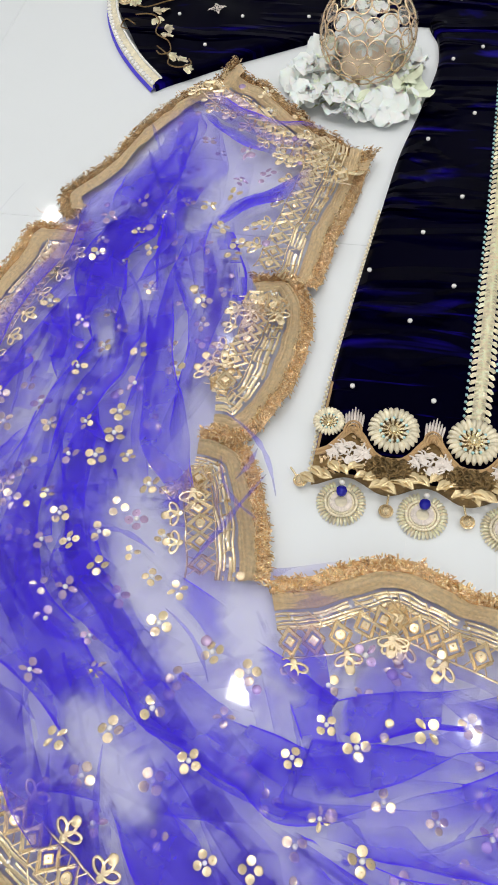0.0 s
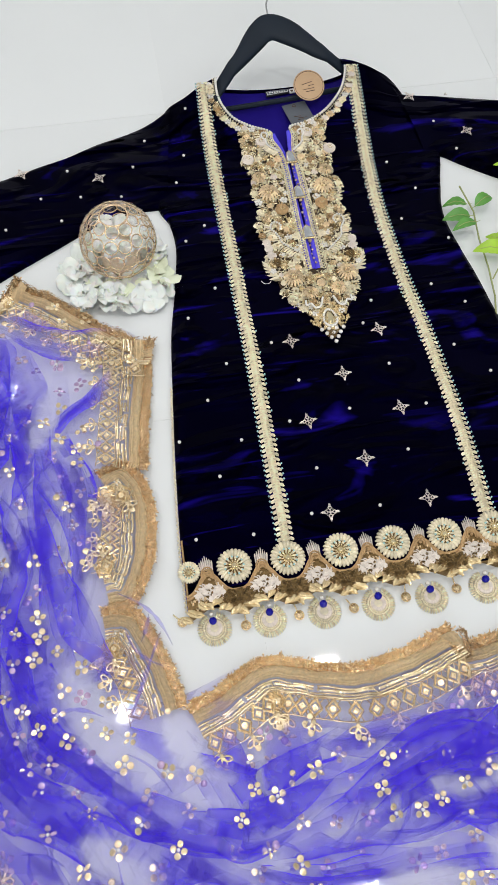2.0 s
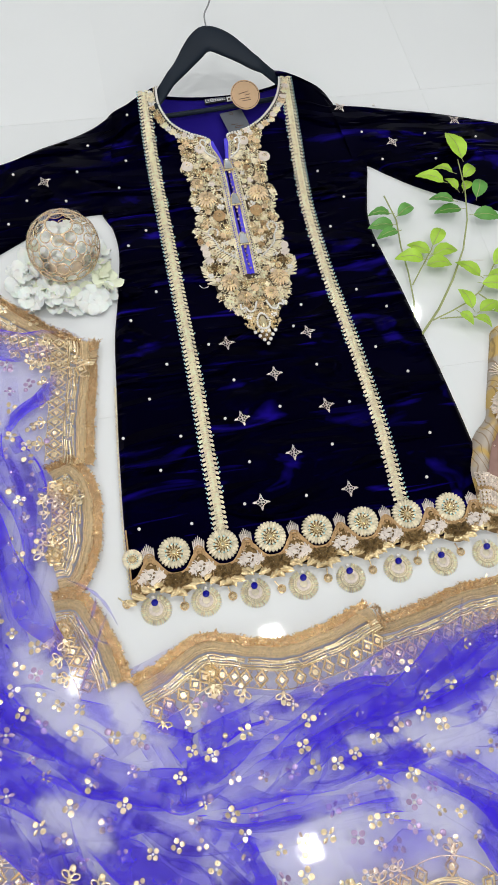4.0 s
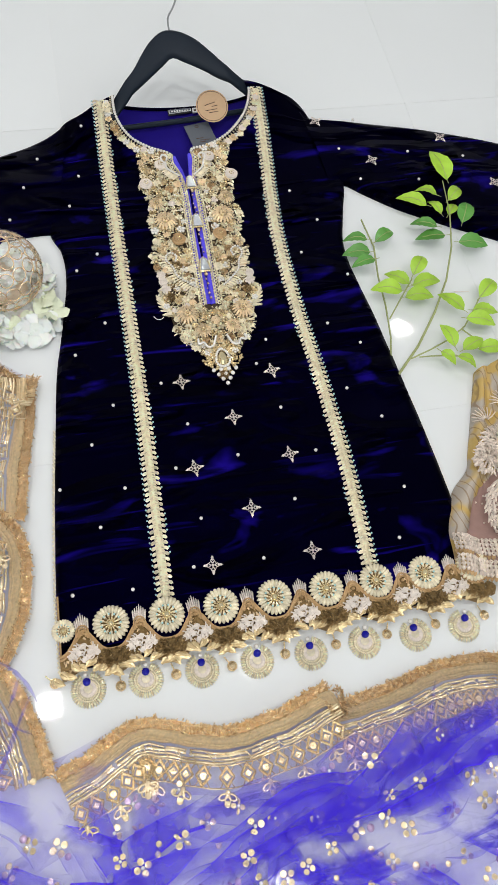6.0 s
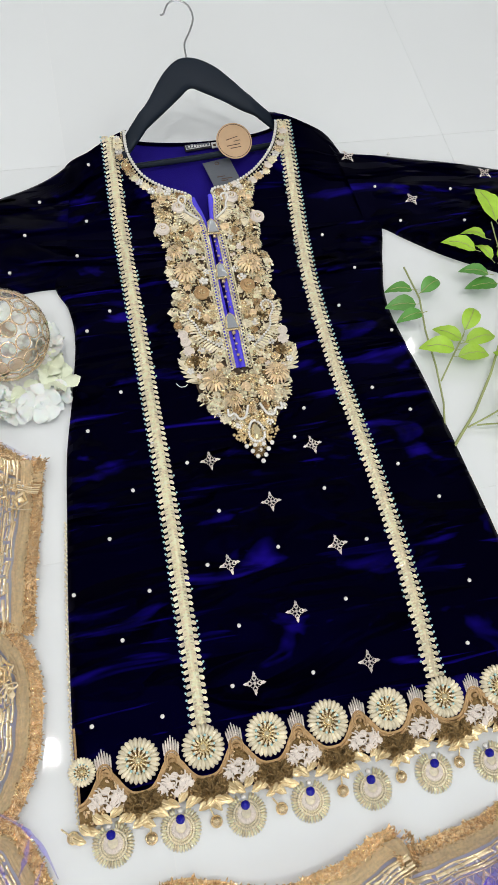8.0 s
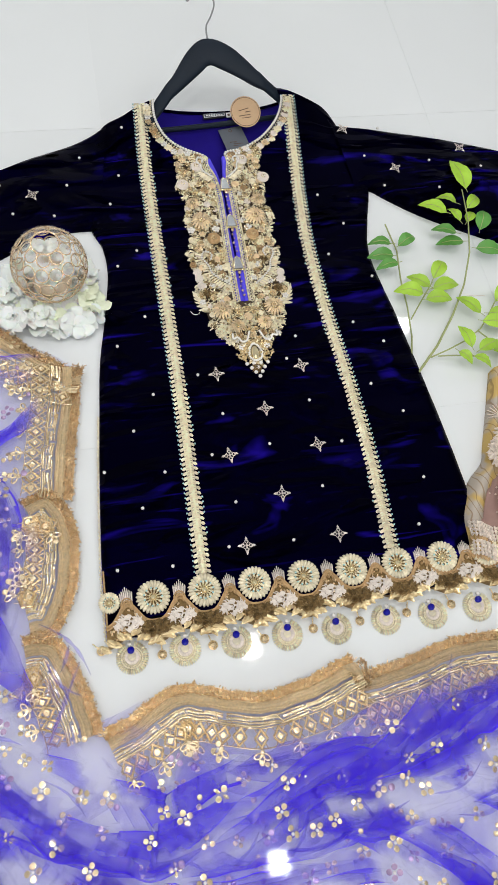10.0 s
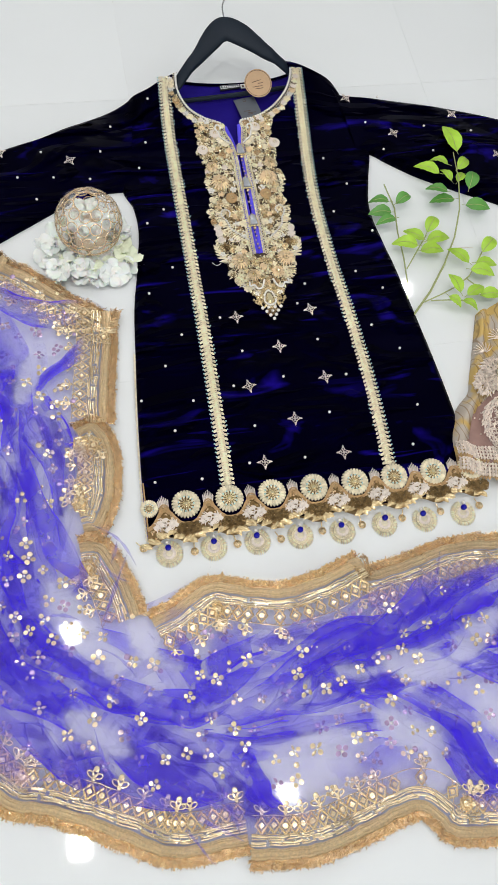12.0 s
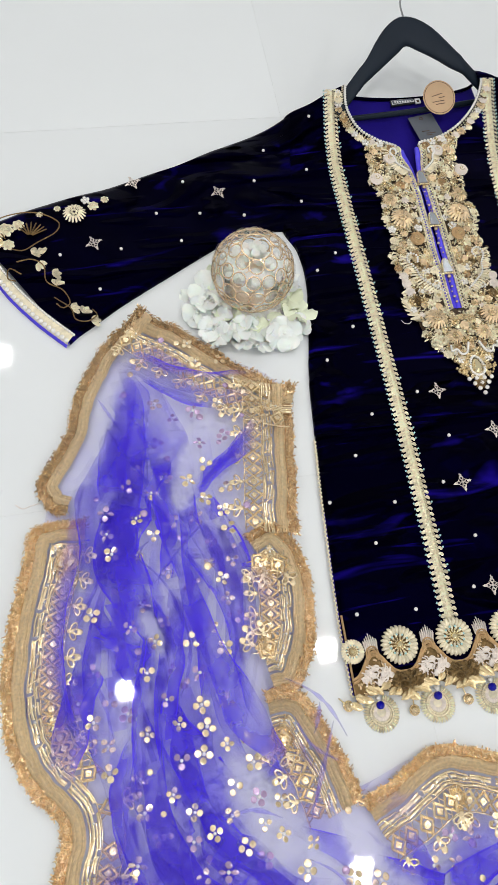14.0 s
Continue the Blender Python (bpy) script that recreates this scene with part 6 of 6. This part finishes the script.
def build_border(stole, way, lift, plain=False):
    """Fringe, ribbon, foil strips and a lattice of small mirrors along one edge."""
    p = smooth_line(way, 200)
    length = float(np.linalg.norm(np.diff(p, axis=0), axis=1).sum())
    n = max(12, int(length / 0.004))
    p = smooth_line(way, n)
    d = np.gradient(p, axis=0)
    kern = np.ones(7) / 7
    pad = np.pad(d, ((3, 3), (0, 0)), mode="edge")
    d = np.stack([np.convolve(pad[:, k], kern, "valid") for k in range(2)], 1)
    d /= np.linalg.norm(d, axis=1)[:, None]
    inn = np.stack([d[:, 1], -d[:, 0]], 1)
    r = random.Random(len(p))
    p = p + inn * np.array([[0.0018 * wave(i * 0.3, 0.0, 1, 1, 2.1)] for i in range(n)])

    def at(i, w, h=0.0):
        i = max(0, min(n - 1, i))
        q = p[i] + inn[i] * w
        ends = max(0.0, 1 - min(i, n - 1 - i) / 5.0)
        return Vector((q[0], q[1], edge_height(q[0], q[1]) + h + lift + 0.006 * ends + 0.013 * ease((w - 0.02) / 0.04)))

    g = Geo()
    prof = ((0.0115, 0.0), (0.0125, 0.0020), (0.0140, 0.0026), (0.0147, 0.0002), (0.0155, 0.0026), (0.0180, 0.0032), (0.0200, 0.0026), (0.0207, 0.0002), (0.0215, 0.0024), (0.0228, 0.0024), (0.0235, 0.0002), (0.0243, 0.0020), (0.0256, 0.0))
    g.grid([[at(i, w, h + 0.001 + 0.0022 * max(0.0, wave(i * 0.22, w * 20, 1, 1, 3.3))) for w, h in prof] for i in range(n)])
    ribbon = part("border_ribbon", g, RIBBON, stole, "gold satin ribbon edging with fine woven lines")
    g = Geo()
    g.grid([[at(i, w, h) for w, h in ((0.0005, 0.0), (0.004, 0.0010), (0.009, 0.0014), (0.0125, 0.0008))] for i in range(n)])
    for i in range(n):
        for _ in range(20):
            a = math.atan2(-inn[i][1], -inn[i][0]) + r.uniform(-1.5, 1.5)
            c = at(i, r.uniform(0.0010, 0.0135), r.uniform(0.0005, 0.0042)) + Vector((r.uniform(-0.002, 0.002) * d[i][0], r.uniform(-0.002, 0.002) * d[i][1], 0))
            g.petal(c, a, r.uniform(0.0026, 0.0058), r.uniform(0.0008, 0.0016), r.uniform(0.0005, 0.003), droop=r.uniform(-0.003, 0.003), sharp=0.8)
    tagged(part("fringe", g, FRINGE, ribbon, "crinkled glittering gold fringe"), kind="stuff")
    if plain:
        return
    g = Geo()
    for w0, wide, amp in ((0.0292, 0.0011, 0.0005), (0.0325, 0.0016, 0.0007), (0.0366, 0.0010, 0.0005), (0.0398, 0.0014, 0.0006)):
        ph, gap = r.uniform(0, 6), r.randrange(5, 9)
        rows = []
        for i in range(n):
            w = w0 + amp * math.sin(0.45 * i + ph)
            rows.append([at(i, w - wide, 0.0010), at(i, w, 0.0021), at(i, w + wide, 0.0010)])
            if i % gap == gap - 1 and len(rows) > 1:
                g.grid(rows)
                rows = rows[-1:] if r.random() < 0.5 else []
        if len(rows) > 1:
            g.grid(rows)
    for i in range(2, n - 4, 4):
        g.tube([at(i, 0.0285, 0.0022), at(i + 2, 0.0400, 0.0022)], 0.0007, 4)
    part("foil_braid", g, SEQUIN, ribbon, "parallel strips of gold foil braid", kind="stuff")
    g = Geo()
    for i in range(3, n - 3, 5):
        g.bead(at(i, 0.0346, 0.0030), 0.0016, 6)
    part("pearl_edging", g, PEARL, ribbon, "row of small pearls", kind="stuff")
    # twin threads that hold the lattice above and below
    g = Geo()
    for w in (0.0425, 0.0655):
        g.tube([at(i, w, 0.0018) for i in range(n)], 0.0008, 4)
    part("lattice_thread", g, SEQUIN, ribbon, kind="stuff")
    for k, i in enumerate(range(2, n - 2, 4)):
        c = at(i, 0.0540, 0.0022)
        turn = math.atan2(inn[i][1], inn[i][0]) - 1.5708
        part("lattice_motif", LATTICE[(k + len(p)) % 3], None, ribbon, m=place(c.x, c.y, c.z, turn, 1.0) @ Matrix.Rotation(r.uniform(-0.12, 0.12), 4, "X") @ Matrix.Rotation(r.uniform(-0.12, 0.12), 4, "Y"))
        if k % 2 == 0:
            c = at(i, 0.0715, 0.0035)
            part("leaf_motif", FINIAL, None, ribbon, m=place(c.x, c.y, c.z, turn + r.uniform(-0.15, 0.15), r.uniform(0.85, 1.02)) @ Matrix.Rotation(r.uniform(-0.15, 0.15), 4, "X"))


def lattice_mesh(kind):
    """One diamond of gold foil with a small mirror, its arms crossing to the neighbours."""
    g = Geo()
    for k in range(4):
        a, b = 1.5708 * k, 1.5708 * (k + 1)
        for rad, w in ((0.0082, 0.0015),):
            p, q = Vector((rad * math.cos(a), rad * 1.15 * math.sin(a), 0)), Vector((rad * math.cos(b), rad * 1.15 * math.sin(b), 0))
            side = (q - p).cross(Vector((0, 0, 1))).normalized() * w
            g.grid([[p - side, p + Vector((0, 0, 0.0013)), p + side], [q - side, q + Vector((0, 0, 0.0013)), q + side]])
    for sx in (-1, 1):
        for sy in (-1, 1):
            g.tube([(sx * 0.0080, 0, 0.0012), (sx * 0.0002, sy * 0.0115, 0.0008)], 0.0007, 4)
            g.tube([(sx * 0.0042, sy * 0.0047, 0.0012), (sx * 0.0080, sy * 0.0112, 0.0008)], 0.0006, 4)
    if kind == 1:
        g.disc((0, 0, 0.0006), 0.0042, 12, 0.0012)
    else:
        g.disc((0, 0, 0.0006), 0.0046, 4, 0.0014)
    g.bead((0, 0, 0.0018), 0.0011, 5)
    return g.mesh("lattice_motif", SEQUIN, True)


def finial_mesh():
    g = Geo()
    for a in (0.45, 1.5708, 2.69):
        ca, sa = math.cos(a), math.sin(a)
        g.tube([(ca * (0.0060 + 0.0056 * math.cos(t)) - sa * 0.0030 * math.sin(t), sa * (0.0060 + 0.0056 * math.cos(t)) + ca * 0.0030 * math.sin(t), 0.0012) for t in np.linspace(0, 6.2832, 11)], 0.0012, 4)
    g.disc((0, 0.0105, 0.001), 0.0040, 10, 0.0010)
    g.disc((0, -0.0025, 0.001), 0.0030, 9, 0.0010)
    return g.mesh("leaf_motif", SEQUIN)


LATTICE, FINIAL = [lattice_mesh(k) for k in range(3)], finial_mesh()


def scatter_motifs(stole):
    """Little flowers of sequins round a pearl, sewn all over the net."""
    kinds = []
    for mat in (SEQUIN, SEQUIN, DULLSEQ):
        for n, leafy in ((4, False), (3, False), (4, True)):
            g = Geo()
            for k in range(n):
                a = 6.2832 * k / n + (0.3 if n == 3 else 0.1)
                tilt = (0.22 * math.cos(a + 1.2 * k), 0.22 * math.sin(a + 1.2 * k), 1)
                if leafy and k % 2:
                    g.petal((0, 0, 0.001), a, 0.0105, 0.0052, 0.0025, base=0.002, sharp=0.7)
                else:
                    c = (0.0074 * math.cos(a), 0.0074 * math.sin(a), 0.0012)
                    g.disc(c, 0.0044, 12, 0.0003, tilt)
                    g.bead((c[0], c[1], 0.0022), 0.0007, 4)
            kinds.append((g.mesh("sequin_flower", mat, True), mat))
    pearl = Geo()
    pearl.bead((0, 0, 0.0028), 0.0027, 8)
    pearl_me = pearl.mesh("pearl_bead", PEARL)
    r = random.Random(5)
    spots = [(-0.420, 0.172), (-0.399, 0.093), (-0.413, -0.083), (-0.29, -0.175), (-0.06, -0.205), (-0.268, -0.21)]
    for _ in range(9000):
        if len(spots) > 270:
            break
        u, s = r.uniform(0.01, 1), r.uniform(0.17, 0.84)
        x, y = stole_xy(u, s)
        if border_clear(x, y, 0.070, 0.085) > 0.5 and all((x - a) ** 2 + (y - b) ** 2 > 0.0225 ** 2 for a, b in spots):
            spots.append((float(x), float(y)))
    for k, (x, y) in enumerate(spots):
        me, mat = kinds[r.choice((0, 1, 2, 3, 4, 5, 6, 7, 8, 0, 3))] if k > 5 else kinds[0]
        z = stole_height(x, y, 0.5) + r.choice((0.002, 0.004, 0.008, 0.012, 0.017))
        m = place(x, y, z, r.uniform(0, 6.28), r.uniform(0.62, 0.88)) @ Matrix.Rotation(r.uniform(-0.3, 0.3), 4, "X") @ Matrix.Rotation(r.uniform(-0.3, 0.3), 4, "Y")
        flower = part("sequin_flower", me, None, stole, "dusky violet sequin flower" if mat is DULLSEQ else "", m=m)
        if r.random() < 0.8:
            part("pearl_bead", pearl_me, None, flower)
    for _ in range(70):
        x, y = stole_xy(r.uniform(0.01, 1), r.uniform(0.2, 0.8))
        g = Geo()
        g.disc((0, 0, 0), 0.0042, 10, 0.0008)
        part("loose_sequin", g, r.choice((SEQUIN, DULLSEQ)), stole, m=place(float(x), float(y), stole_height(x, y, 0.5) + r.choice((0.003, 0.012)), 0, r.uniform(0.7, 1.1)))


stole = build_stole()


# ---- thread scraps on the floor ----
for line in ([(-0.556, 0.262), (-0.548, 0.256), (-0.540, 0.258), (-0.525, 0.261)], [(0.425, 0.440), (0.445, 0.443), (0.470, 0.440)]):
    g = Geo()
    g.tube([(x, y, 0.0012) for x, y in smooth_line(line, 14)], 0.0005, 4)
    scrap = part("thread_scrap", g, SILVER)
    tagged(scrap, "short grey thread scrap lying on the floor", "thread", "thread scraps")
